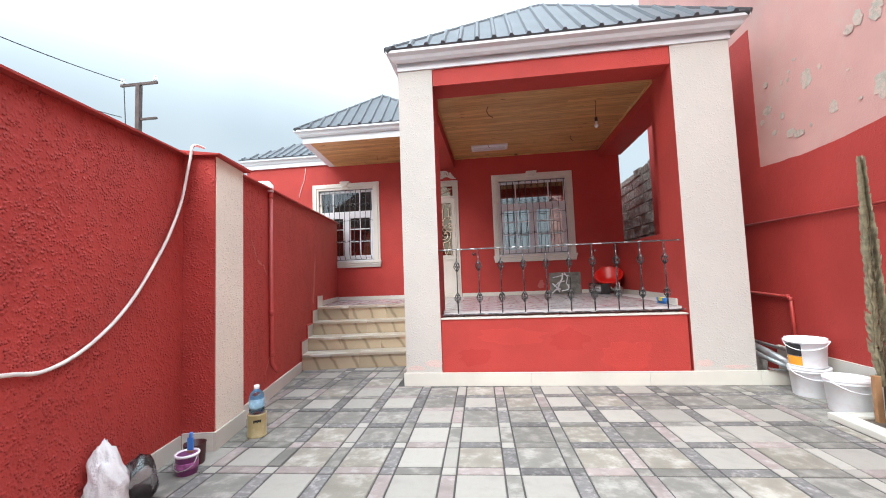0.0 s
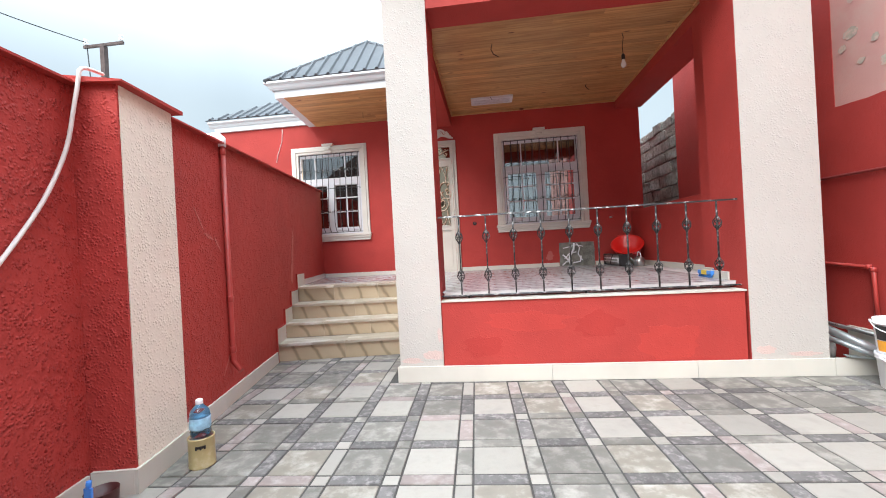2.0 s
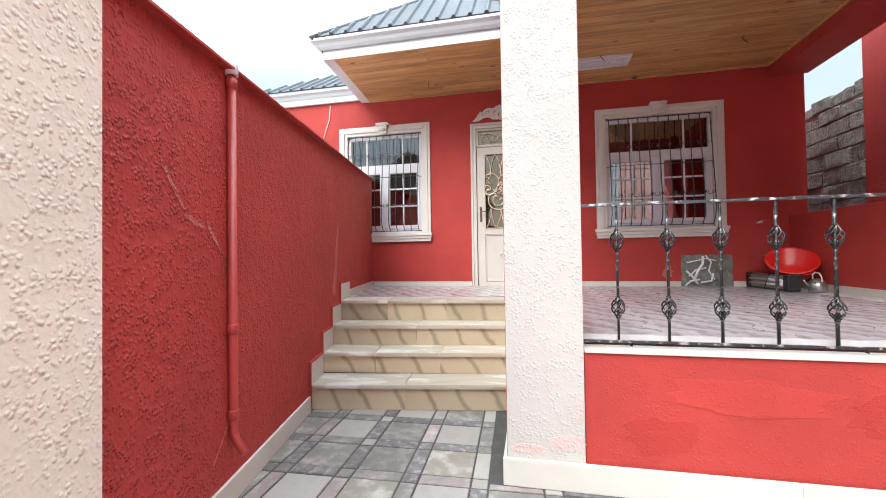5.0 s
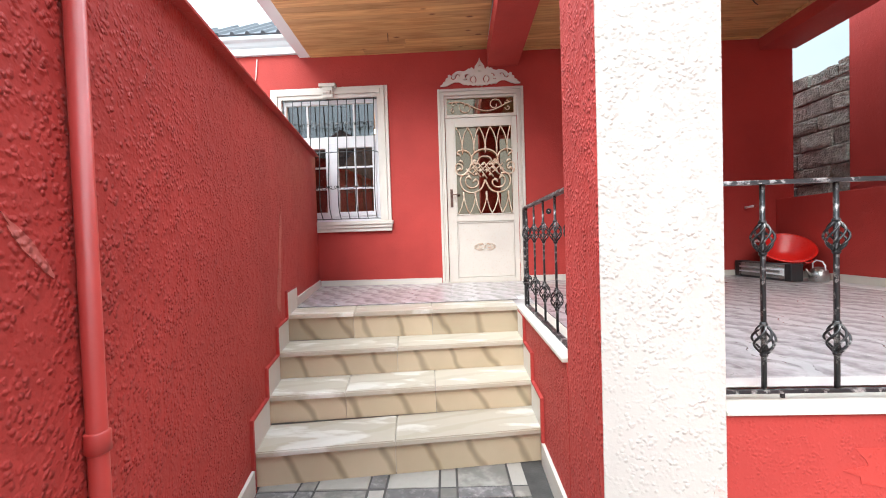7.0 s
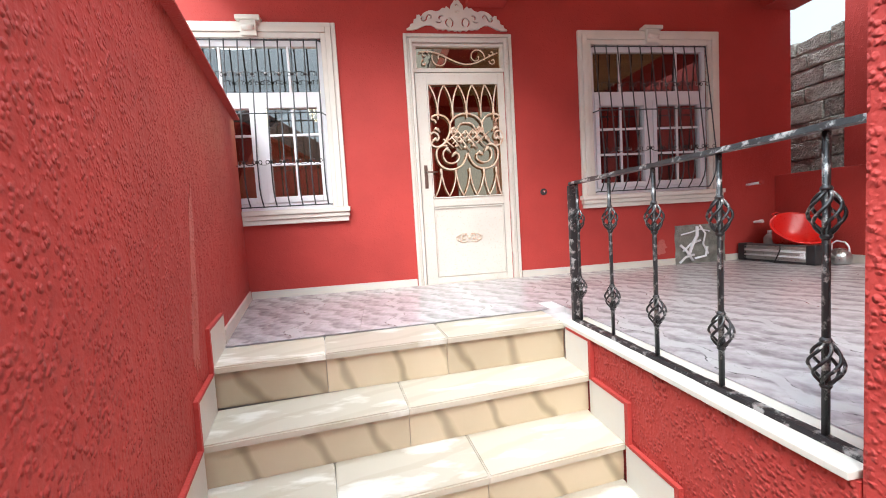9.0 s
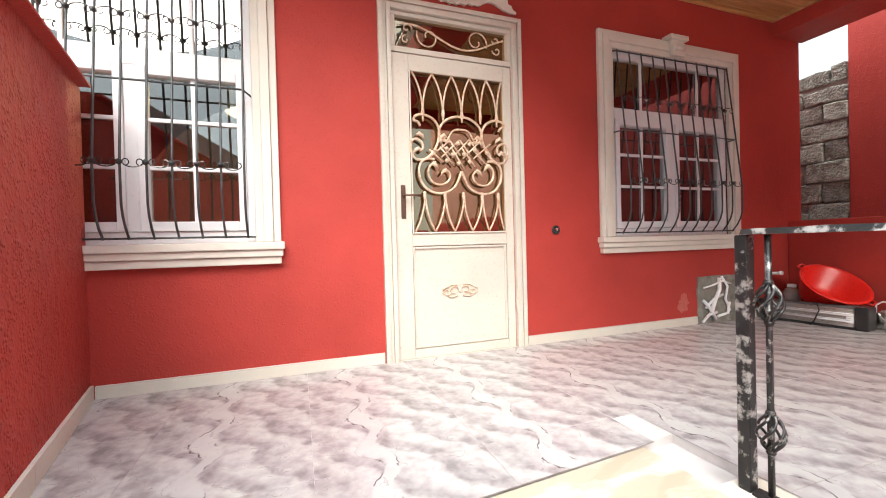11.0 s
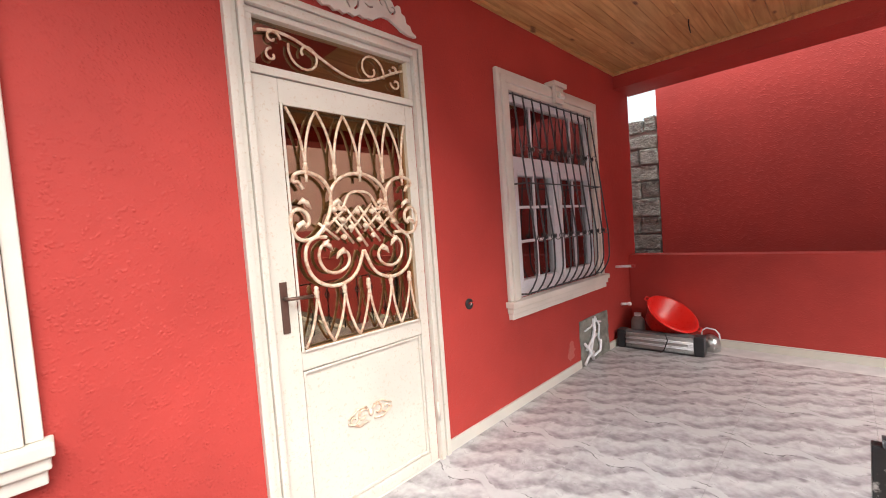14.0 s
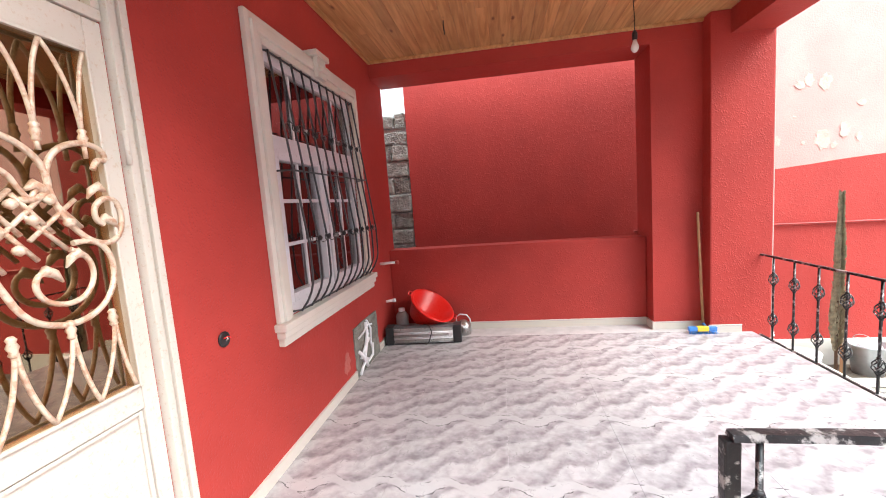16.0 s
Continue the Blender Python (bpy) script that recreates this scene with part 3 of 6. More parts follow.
def board_ceiling(name, x0, x1, y0, y1, z, label):
    bm = bmesh.new()
    w, y, k = 0.092, y0, 0
    while y < y1 - 0.01:
        ye = min(y + w, y1)
        cuts = [x0, x0 + (x1 - x0) * random.uniform(0.2, 0.8), x1] if random.random() < 0.5 else [x0, x1]
        for a, b in zip(cuts, cuts[1:]):
            bm_box(a + 0.0008, y + 0.0015, z, b - 0.0008, ye - 0.0015, z + 0.014, 0.0, bm)
        y += w
    bm_box(x0, y0, z + 0.0141, x1, y1, z + 0.03, 0, bm)
    return solid(name, bm, M_WOOD, label, "ceiling", kind="structure")


board_ceiling("ceiling", -0.75, 2.08, 4.9, WALL_Y - 0.002, CEIL, "varnished pine board ceiling of the porch")
soffit = board_ceiling("ceiling_landing", -3.28, -1.12, 6.93, WALL_Y - 0.002, CEIL + 0.01, "varnished pine board soffit above the landing")
soffit.matrix_world = Matrix.Translation((0, WALL_Y, CEIL + 0.01)) @ Matrix.Rotation(-math.asin(0.085), 4, "X") @ Matrix.Translation((0, -WALL_Y, -CEIL - 0.01))
for a in ((-0.748, WALL_Y - 0.03, CEIL - 0.03, 2.078, WALL_Y - 0.003, CEIL - 0.001), (2.05, 4.92, CEIL - 0.03, 2.078, WALL_Y - 0.031, CEIL - 0.001), (-0.748, 4.92, CEIL - 0.03, -0.722, WALL_Y - 0.031, CEIL - 0.001)):
    solid("trim", bm_box(*a, 0.006), M_WOOD, "pine cover strip at the ceiling edge", "trim", kind="structure")


# ---- roofs ----
def gutter(points, name="gutter", label="white metal box gutter under the roof edge"):
    """A moulded gutter along a plan line; the house lies on the left of the way."""
    prof = [(0.0, 0.0), (0.02, 0.0), (0.045, 0.025), (0.06, 0.06), (0.10, 0.085), (0.10, 0.115), (0.0, 0.115)]
    bm = bmesh.new()
    pts = [Vector(p) for p in points]
    rings = []
    for i, p in enumerate(pts):
        d0 = (pts[i] - pts[i - 1]).normalized() if i else (pts[1] - pts[0]).normalized()
        d1 = (pts[i + 1] - pts[i]).normalized() if i < len(pts) - 1 else d0
        n0, n1 = Vector((d0.y, -d0.x, 0)), Vector((d1.y, -d1.x, 0))
        n_ = (n0 + n1) / (1 + n0.dot(n1))
        rings.append([bm.verts.new(p + n_ * o + Vector((0, 0, h))) for o, h in prof])
    for a, b in zip(rings, rings[1:]):
        for k in range(len(prof)):
            bm.faces.new((a[k], a[(k + 1) % len(prof)], b[(k + 1) % len(prof)], b[k]))
    bm.faces.new(rings[0][::-1])
    bm.faces.new(rings[-1])
    bmesh.ops.recalc_face_normals(bm, faces=bm.faces)
    return solid(name, bm, M_GUTTER, label, "gutter")


def roof_slope(corners, ribs_dir, step=0.19):
    """A slope of ribbed sheet: corners in order, ribs run up the slope along ribs_dir (plan)."""
    bm = bmesh.new()
    c = [Vector(p) for p in corners]
    nrm = (c[1] - c[0]).cross(c[2] - c[0]).normalized()
    if nrm.z < 0:
        nrm = -nrm
    lo = [bm.verts.new(p) for p in c]
    hi = [bm.verts.new(p + nrm * 0.02) for p in c]
    bm.faces.new(lo)
    bm.faces.new(hi)
    for i in range(len(c)):
        j = (i + 1) % len(c)
        bm.faces.new((lo[i], lo[j], hi[j], hi[i]))
    up = Vector(ribs_dir)
    along = Vector((up.y, -up.x))
    plan = [Vector((p.x, p.y)) for p in c]
    t0, t1 = min(p.dot(along) for p in plan), max(p.dot(along) for p in plan)
    t = t0 + step * 0.5
    while t < t1:
        hits = []
        for i in range(len(c)):
            a, b = c[i], c[(i + 1) % len(c)]
            da, db = Vector((a.x, a.y)).dot(along) - t, Vector((b.x, b.y)).dot(along) - t
            if da * db < 0:
                hits.append(a.lerp(b, da / (da - db)) + nrm * 0.02)
        if len(hits) == 2 and (hits[0] - hits[1]).length > 0.08:
            a, b = hits
            side = (b - a).cross(nrm).normalized()
            vs = [bm.verts.new(q) for q in (a - side * 0.03, a + side * 0.03, a + side * 0.014 + nrm * 0.028, a - side * 0.014 + nrm * 0.028, b - side * 0.03, b + side * 0.03, b + side * 0.014 + nrm * 0.028, b - side * 0.014 + nrm * 0.028)]
            for f in ((0, 3, 2, 1), (4, 5, 6, 7), (0, 4, 7, 3), (1, 2, 6, 5), (2, 3, 7, 6)):
                bm.faces.new([vs[k] for k in f])
        t += step
    bmesh.ops.recalc_face_normals(bm, faces=bm.faces)
    return bm


def ridge_bar(a, b):
    return bm_tube([a, b], 0.04, 8)


porch_roof = empty("porch_roof", "hipped porch roof of dark grey ribbed metal", "roof")
ZR = 3.79
A, B = (-1.16, 4.40, ZR), (2.69, 4.40, ZR)
P1 = (0.78, 5.87, 5.10)
P2 = (0.78, 9.6, 5.10)
part("slope", roof_slope([A, B, P1], (0, 1)), M_ROOF, porch_roof)
part("slope", roof_slope([B, (2.69, 4.8, ZR), (2.52, 4.81, ZR + 0.14), (2.52, 9.6, ZR + 0.14), P2, P1], (-1, 0)), M_ROOF, porch_roof)
part("slope", roof_slope([(-1.16, 9.6, ZR), A, P1, P2], (1, 0)), M_ROOF, porch_roof)
for a, b in ((A, P1), (B, P1), (P1, P2)):
    part("ridge_cap", ridge_bar(a, b), M_ROOF, porch_roof)
gutter([(-1.06, 8.1, 3.675), (-1.06, 4.50, 3.675), (2.59, 4.50, 3.675), (2.59, 4.75, 3.675)])

landing_roof = empty("landing_roof", "small hipped roof of dark grey ribbed metal", "roof")
A, B = (-3.53, 6.83, 3.945), (-0.72, 6.83, 3.945)
Q1, Q2 = (-2.11, 7.75, 4.86), (-2.11, 10.6, 4.86)
part("slope", roof_slope([A, B, Q1], (0, 1)), M_ROOF, landing_roof)
part("slope", roof_slope([(-3.53, 10.6, 3.945), A, Q1, Q2], (1, 0)), M_ROOF, landing_roof)
part("slope", roof_slope([B, (-0.72, 10.6, 3.945), Q2, Q1], (-1, 0)), M_ROOF, landing_roof)
for a, b in ((A, Q1), (B, Q1), (Q1, Q2)):
    part("ridge_cap", ridge_bar(a, b), M_ROOF, landing_roof)
gutter([(-3.44, 8.1, 3.83), (-3.44, 6.92, 3.83), (-1.13, 6.92, 3.83)])
solid("trim", bm_box(-3.42, 6.93, 3.715, -1.125, 7.0, 3.845), M_GUTTER, "white fascia band of the landing roof", "fascia", kind="structure")
solid("trim", bm_prism([(-3.42, 7.001), (-3.275, 7.001), (-3.275, WALL_Y - 0.002), (-3.42, WALL_Y - 0.002)], [3.712, 3.712, 3.618, 3.618], 3.845), M_GUTTER, "white fascia band of the landing roof", "fascia", kind="structure")

main_roof = empty("main_roof", "long house roof of dark grey ribbed metal", "roof")
part("slope", roof_slope([(-5.42, 8.02, 3.86), (2.3, 8.02, 3.86), (-1.1, 11.5, 6.1), (-1.9, 11.5, 6.1)], (0, 1)), M_ROOF, main_roof)
gutter([(-5.40, 8.13, 3.74), (-3.42, 8.13, 3.74)])
solid("trim", bm_box(-5.3, 8.10, 3.662, -3.42, 8.4, 3.74), M_GUTTER, "white band under the house gutter", "fascia", kind="structure")


# ---- stairs ----
SL = [(5.297, 5.543), (5.619, 5.836), (5.916, 6.132), (6.236, 6.389)]   # y of each nosing at the yard wall and at the porch
SZ = [0.205, 0.385, 0.575, 0.78]
SIDE_X = PX0 - 0.003


stairs = empty("stairs", "beige veined marble steps up to the landing", "stairs", kind="structure")
for i, (yl, yr) in enumerate(SL):
    z, zb = SZ[i], (SZ[i - 1] if i else 0.0)
    back = 0.33
    cuts = [0.0, 0.28, 0.62, 1.0] if i % 2 else [0.0, 0.47, 1.0]
    for a, b in zip(cuts, cuts[1:]):
        def on(f, off):
            xl, xr = at_fence(yl + off)[0] + 0.004, SIDE_X - 0.004
            return (xl + (xr - xl) * f, yl + off + (yr - yl) * f)
        g = 0.0008
        bm = bm_prism([on(a + g, 0), on(b - g, 0), on(b - g, back), on(a + g, back)], z - 0.03, z)
        es = [e for e in bm.edges if all(abs(v.co.z - z) < 1e-5 for v in e.verts)]
        bmesh.ops.bevel(bm, geom=es, offset=0.006, segments=2, affect="EDGES")
        part("tread", bm, M_TREAD, stairs)
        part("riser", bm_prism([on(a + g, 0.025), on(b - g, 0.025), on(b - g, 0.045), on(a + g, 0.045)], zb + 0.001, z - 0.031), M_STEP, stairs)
    xl0, xr0 = at_fence(yl + 0.05)[0] + 0.002, SIDE_X - 0.002
    part("step_core", bm_prism([(xl0, yl + 0.05), (xr0, yr + 0.05), (xr0, yr + 0.36), (at_fence(yl + 0.36)[0], yl + 0.36)], 0, z - 0.032), M_CEMENT, stairs)
    # stepped skirting on both sides
    y2l, y2r = (SL[i + 1] if i < 3 else (6.62, 6.42))
    bm = bm_prism([at_fence(yl - 0.01, 0.001), at_fence(y2l - 0.012, 0.001), at_fence(y2l - 0.012, 0.016), at_fence(yl - 0.01, 0.016)], z + 0.001, z + 0.175)
    part("skirting", bm, M_BASE, stairs, "white stone stepped skirting")
    part("plaster_edge", bm_prism([at_fence(yl - 0.034, 0.0), at_fence(yl - 0.0105, 0.0), at_fence(yl - 0.0105, 0.018), at_fence(yl - 0.034, 0.018)], zb + (0.178 if i else 0.0), z + 0.19), M_RED_FINE, stairs, "red plaster edge of the skirting")
    part("plaster_edge", bm_prism([at_fence(yl - 0.010, 0.0), at_fence(y2l - 0.036, 0.0), at_fence(y2l - 0.036, 0.018), at_fence(yl - 0.010, 0.018)], z + 0.176, z + 0.19), M_RED_FINE, stairs, "red plaster edge of the skirting")
    if i < 3:
        part("plaster_edge", bm_box(SIDE_X - 0.018, yr - 0.034, zb + (0.178 if i else 0.131), SIDE_X + 0.001, yr - 0.0105, z + 0.19), M_RED_FINE, stairs, "red plaster edge of the skirting")
        part("plaster_edge", bm_box(SIDE_X - 0.018, yr - 0.010, z + 0.176, SIDE_X + 0.001, y2r - 0.036, z + 0.19), M_RED_FINE, stairs, "red plaster edge of the skirting")
        part("skirting", bm_box(SIDE_X - 0.016, yr - 0.01, z + 0.001, SIDE_X + 0.001, y2r - 0.012, z + 0.175), M_BASE, stairs, "white stone stepped skirting")


# ---- skirtings ----
def skirt_run(at, s0, s1, z0, z1, o=0.016, piece=0.62):
    """Skirting boards along the yard wall in short lengths."""
    s = s0
    while s < s1 - 0.02:
        e = min(s + piece, s1)
        solid("baseboard", bm_prism([at(s, 0.001), at(e - 0.002, 0.001), at(e - 0.002, o), at(s, o)], z0, z1), M_BASE, "white stone skirting of the yard wall", "baseboard", kind="structure")
        s = e


skirt_run(at_fence, 3.34, 5.27, 0, 0.125, 0.018)
skirt_run(at_fence, 6.63, WALL_Y - 0.02, LAND + 0.001, LAND + 0.085)
skirt_run(fence_xy, -6.5, -0.02, 0, 0.12)
solid("baseboard", fence_box(-0.02, 0.485, 0.236, 0.256, 0, 0.13), M_BASE, "white stone skirting of the wall pier", "baseboard", kind="structure")
solid("baseboard", bm_prism([fence_xy(-0.02, 0.017), fence_xy(-0.001, 0.017), fence_xy(-0.001, 0.235), fence_xy(-0.02, 0.235)], 0, 0.13), M_BASE, "white stone skirting of the wall pier", "baseboard", kind="structure")
for x0, x1 in ((-1.08, 0.30), (0.302, 1.50), (1.502, 2.55), (2.552, NX - 0.04)):
    solid("baseboard", bm_box(x0, PY - 0.032, 0, x1, PY - 0.008, 0.143, 0.003), M_BASE, "white stone plinth along the porch front", "baseboard", kind="structure")
solid("baseboard", bm_box(-1.08, PY - 0.007, 0, PX0 - 0.002, 5.53, 0.13), M_BASE, "white stone plinth along the porch side", "baseboard", kind="structure")
for x0, x1 in ((-3.255, -1.745), (-0.688, 1.01), (1.62, 2.235)):
    solid("baseboard", bm_box(x0, WALL_Y - 0.016, LAND + 0.001, x1, WALL_Y - 0.001, LAND + 0.075), M_BASE, "white stone skirting of the house wall", "baseboard", kind="structure")
solid("baseboard", bm_box(2.234, 5.51, LAND + 0.001, 2.249, WALL_Y - 0.017, LAND + 0.08), M_BASE, "white stone skirting of the porch parapet", "baseboard", kind="structure")
solid("baseboard", bm_box(2.064, 5.062, LAND + 0.001, 2.079, 5.5, LAND + 0.08), M_BASE, "white stone skirting of the pilaster", "baseboard", kind="structure")
solid("baseboard", bm_box(2.064, 5.501, LAND + 0.001, 2.233, 5.515, LAND + 0.08), M_BASE, "white stone skirting of the pilaster", "baseboard", kind="structure")
solid("baseboard", bm_box(1.924, 4.8, LAND + 0.001, 1.939, 5.075, LAND + 0.08), M_BASE, "white stone skirting of the porch pier", "baseboard", kind="structure")
solid("trim", bm_box(-0.65, PY - 0.004, 0.7145, 1.93, 4.70, 0.729, 0.003), M_BASE, "white marble ledge under the porch railing", "ledge", kind="structure")
solid("trim", bm_box(-1.08, 4.99, LAND - 0.016, -0.905, 6.45, LAND + 0.004, 0.003), M_BASE, "white marble ledge beside the steps", "ledge", kind="structure")
# planting bed, its kerb and the earth in it
solid("trim", bm_box(2.44, -3.5, 0, 2.56, 3.58, 0.05, 0.008), M_BASE, "white stone kerb of the planting bed", "kerb", kind="structure")
solid("trim", bm_box(2.561, 3.48, 0, NX - 0.035, 3.58, 0.05, 0.008), M_BASE, "white stone kerb of the planting bed", "kerb", kind="structure")
M_SOIL = mat("dry_brown_soil", (0.10, 0.075, 0.055), 0.95, 0, 0.3, 9, 50, 0.9, 0.02)
solid("ground_bed", bm_box(2.561, -3.5, -0.03, NX - 0.031, 3.479, 0.03), M_SOIL, "dry soil in the planting bed", "soil", kind="structure")
solid("wall_south", bm_box(-1.6, -4.4, 0, 2.5, -4.2, 2.1), M_RED, "plain red wall closing the yard", "wall", kind="structure")


# ---- windows ----
def window(name, X0, X1, Z0, Z1, label, g0, g1):
    """A white plastic window in a moulded plaster surround, behind a bowed iron grille."""
    w = empty(name, label, "window", kind="structure")
    xc = (X0 + X1) / 2
    yo = WALL_Y
    cw = 0.135

    def ring(o0, o1, y0, y1, nm):
        for bx in ((X0 - o1, Z0, X0 - o0, Z1 + o1), (X1 + o0, Z0, X1 + o1, Z1 + o1), (X0 - o0 + 0.0005, Z1 + o0, X1 + o0 - 0.0005, Z1 + o1)):
            part(nm, bm_box(bx[0], y0, bx[1], bx[2], y1, bx[3], 0.005), M_TRIM, w, "cream moulded plaster surround")
    ring(0.0, 0.045, yo - 0.03, yo + 0.02, "surround")
    ring(0.046, 0.095, yo - 0.045, yo - 0.001, "surround")
    ring(0.096, cw, yo - 0.03, yo - 0.001, "surround")
    for k, (dz0, dz1, dx, dy) in enumerate(((-0.045, -0.001, 0.155, 0.07), (-0.085, -0.0455, 0.145, 0.055), (-0.13, -0.0855, 0.135, 0.04))):
        part("window_sill", bm_box(X0 - dx, yo - dy, Z0 + dz0, X1 + dx, yo + (0.05 if k == 0 else -0.001), Z0 + dz1, 0.007), M_TRIM, w, "cream moulded plaster sill")
    part("keystone", bm_prism([(xc - 0.10, yo - 0.09), (xc + 0.10, yo - 0.09), (xc + 0.10, yo - 0.001), (xc - 0.10, yo - 0.001)], Z1 + 0.13, Z1 + 0.165), M_TRIM, w)
    part("keystone", bm_prism([(xc - 0.065, yo - 0.075), (xc + 0.065, yo - 0.075), (xc + 0.065, yo - 0.046), (xc - 0.065, yo - 0.046)], [Z1 + 0.0] * 4, Z1 + 0.129), M_TRIM, w)
    part("keystone", bm_tube([(xc - 0.05, yo - 0.085, Z1 + 0.06), (xc + 0.05, yo - 0.085, Z1 + 0.06)], 0.022, 8), M_TRIM, w)
    # plastic frame
    fy0, fy1 = yo + 0.008, yo + 0.068
    zt0, zt1 = Z0 + (Z1 - Z0) * 0.635, Z0 + (Z1 - Z0) * 0.695

    def bar(x0, z0, x1, z1, y0=fy0, y1=fy1, nm="window_frame"):
        part(nm, bm_box(x0, y0, z0, x1, y1, z1, 0.004), M_PVC, w)
    bar(X0, Z0, X0 + 0.04, Z1)
    bar(X1 - 0.04, Z0, X1, Z1)
    bar(X0 + 0.041, Z0, X1 - 0.041, Z0 + 0.065)
    bar(X0 + 0.041, Z1 - 0.06, X1 - 0.041, Z1)
    bar(X0 + 0.041, zt0, X1 - 0.041, zt1)
    bar(xc - 0.03, Z0 + 0.066, xc + 0.03, zt0 - 0.001)
    for a, b in ((X0 + 0.041, xc - 0.031), (xc + 0.031, X1 - 0.041)):
        # casement leaf with glazing bars
        for q in ((a, Z0 + 0.067, a + 0.042, zt0 - 0.002), (b - 0.042, Z0 + 0.067, b, zt0 - 0.002), (a + 0.043, Z0 + 0.067, b - 0.043, Z0 + 0.12), (a + 0.043, zt0 - 0.05, b - 0.043, zt0 - 0.002)):
            bar(*q, fy0 - 0.012, fy1 - 0.02, "casement")
        gm = (a + b) / 2
        bar(gm - 0.011, Z0 + 0.121, gm + 0.011, zt0 - 0.051, fy0 + 0.008, fy0 + 0.022, "glazing_bar")
        for f in (0.37, 0.70):
            zz = Z0 + 0.12 + (zt0 - 0.17 - Z0) * f
            bar(a + 0.043, zz - 0.011, gm - 0.012, zz + 0.011, fy0 + 0.008, fy0 + 0.022, "glazing_bar")
            bar(gm + 0.012, zz - 0.011, b - 0.043, zz + 0.011, fy0 + 0.008, fy0 + 0.022, "glazing_bar")
        p = part("pane", bm_box(a + 0.04, fy0 + 0.024, Z0 + 0.1, b - 0.04, fy0 + 0.030, zt0 - 0.03), M_GLASS, w)
        p.visible_shadow = False
        bar(gm - 0.011, zt1 + 0.001, gm + 0.011, Z1 - 0.061, fy0 + 0.008, fy0 + 0.022, "glazing_bar")
    p = part("pane", bm_box(X0 + 0.05, fy0 + 0.024, zt1 - 0.01, X1 - 0.05, fy0 + 0.030, Z1 - 0.05), M_GLASS, w)
    p.visible_shadow = False

    # grille: bars lean out towards a belly and turn back to the sill
    gr = empty("window_grille", "dark wrought-iron window grille with a bowed lower part", "window grille", "window grilles")

    def belly(z):
        f = (Z1 - z) / (Z1 - Z0)
        return yo - 0.035 - 0.12 * min(1.0, f / 0.72) if f < 0.85 else yo - 0.155 + 0.115 * ((f - 0.85) / 0.15) ** 2
    k = 11
    xs = [X0 + 0.035 + (X1 - X0 - 0.07) * i / (k - 1) for i in range(k)]
    zs = [Z1 - 0.015 - (Z1 - Z0 - 0.04) * i / 26 for i in range(27)]
    for x in xs:
        part("bar", bm_tube([(x, belly(z), z) for z in zs], 0.0065, 6), M_BAR, gr)
    za, zb, zc = Z0 + (Z1 - Z0) * g0, Z0 + (Z1 - Z0) * 0.555, Z0 + (Z1 - Z0) * g1
    for z in (Z1 - 0.02, zb, Z0 + 0.03):
        part("crossbar", bm_tube([(xs[0] - 0.03, yo - 0.005, z), (xs[0], belly(z) + 0.008, z), (xs[-1], belly(z) + 0.008, z), (xs[-1] + 0.03, yo - 0.005, z)], 0.006, 6), M_BAR, gr)
    for z in (za, zc):
        for x in xs[1:-1]:
            bm = bm_lathe([(0.001, -0.016), (0.012, -0.010), (0.017, 0.0), (0.012, 0.010), (0.001, 0.016)], 8, None, (x, belly(z) - 0.010, z))
            part("rosette", bm, M_IRON, gr)
        for x0, x1 in zip(xs, xs[1:]):
            up = 1 if z == za else -1
            r = (x1 - x0) / 2 - 0.012
            pts = [(q[0], belly(z) - 0.006, z + up * (abs(q[2] - z)) * 0.55) for q in arc((x0 + x1) / 2, z, r, 0, 180, 0, 10)]
            bm = bm_tube(pts, 0.0035, 5)
            for sx, xx in ((1, x0 + 0.012), (-1, x1 - 0.012)):
                bm_tube([(xx + sx * (0.014 - 0.014 * math.cos(a_)), belly(z) - 0.006, z - up * 0.016 * math.sin(a_)) for a_ in [q_ * 0.55 for q_ in range(9)]], 0.003, 5, bm)
            part("scroll", bm, M_IRON, gr)
    return w


window("window_1", *LW, "white plastic window in a cream moulded surround", 0.78, 0.27)
window("window_2", *RW, "white plastic window in a cream moulded surround", 0.72, 0.29)


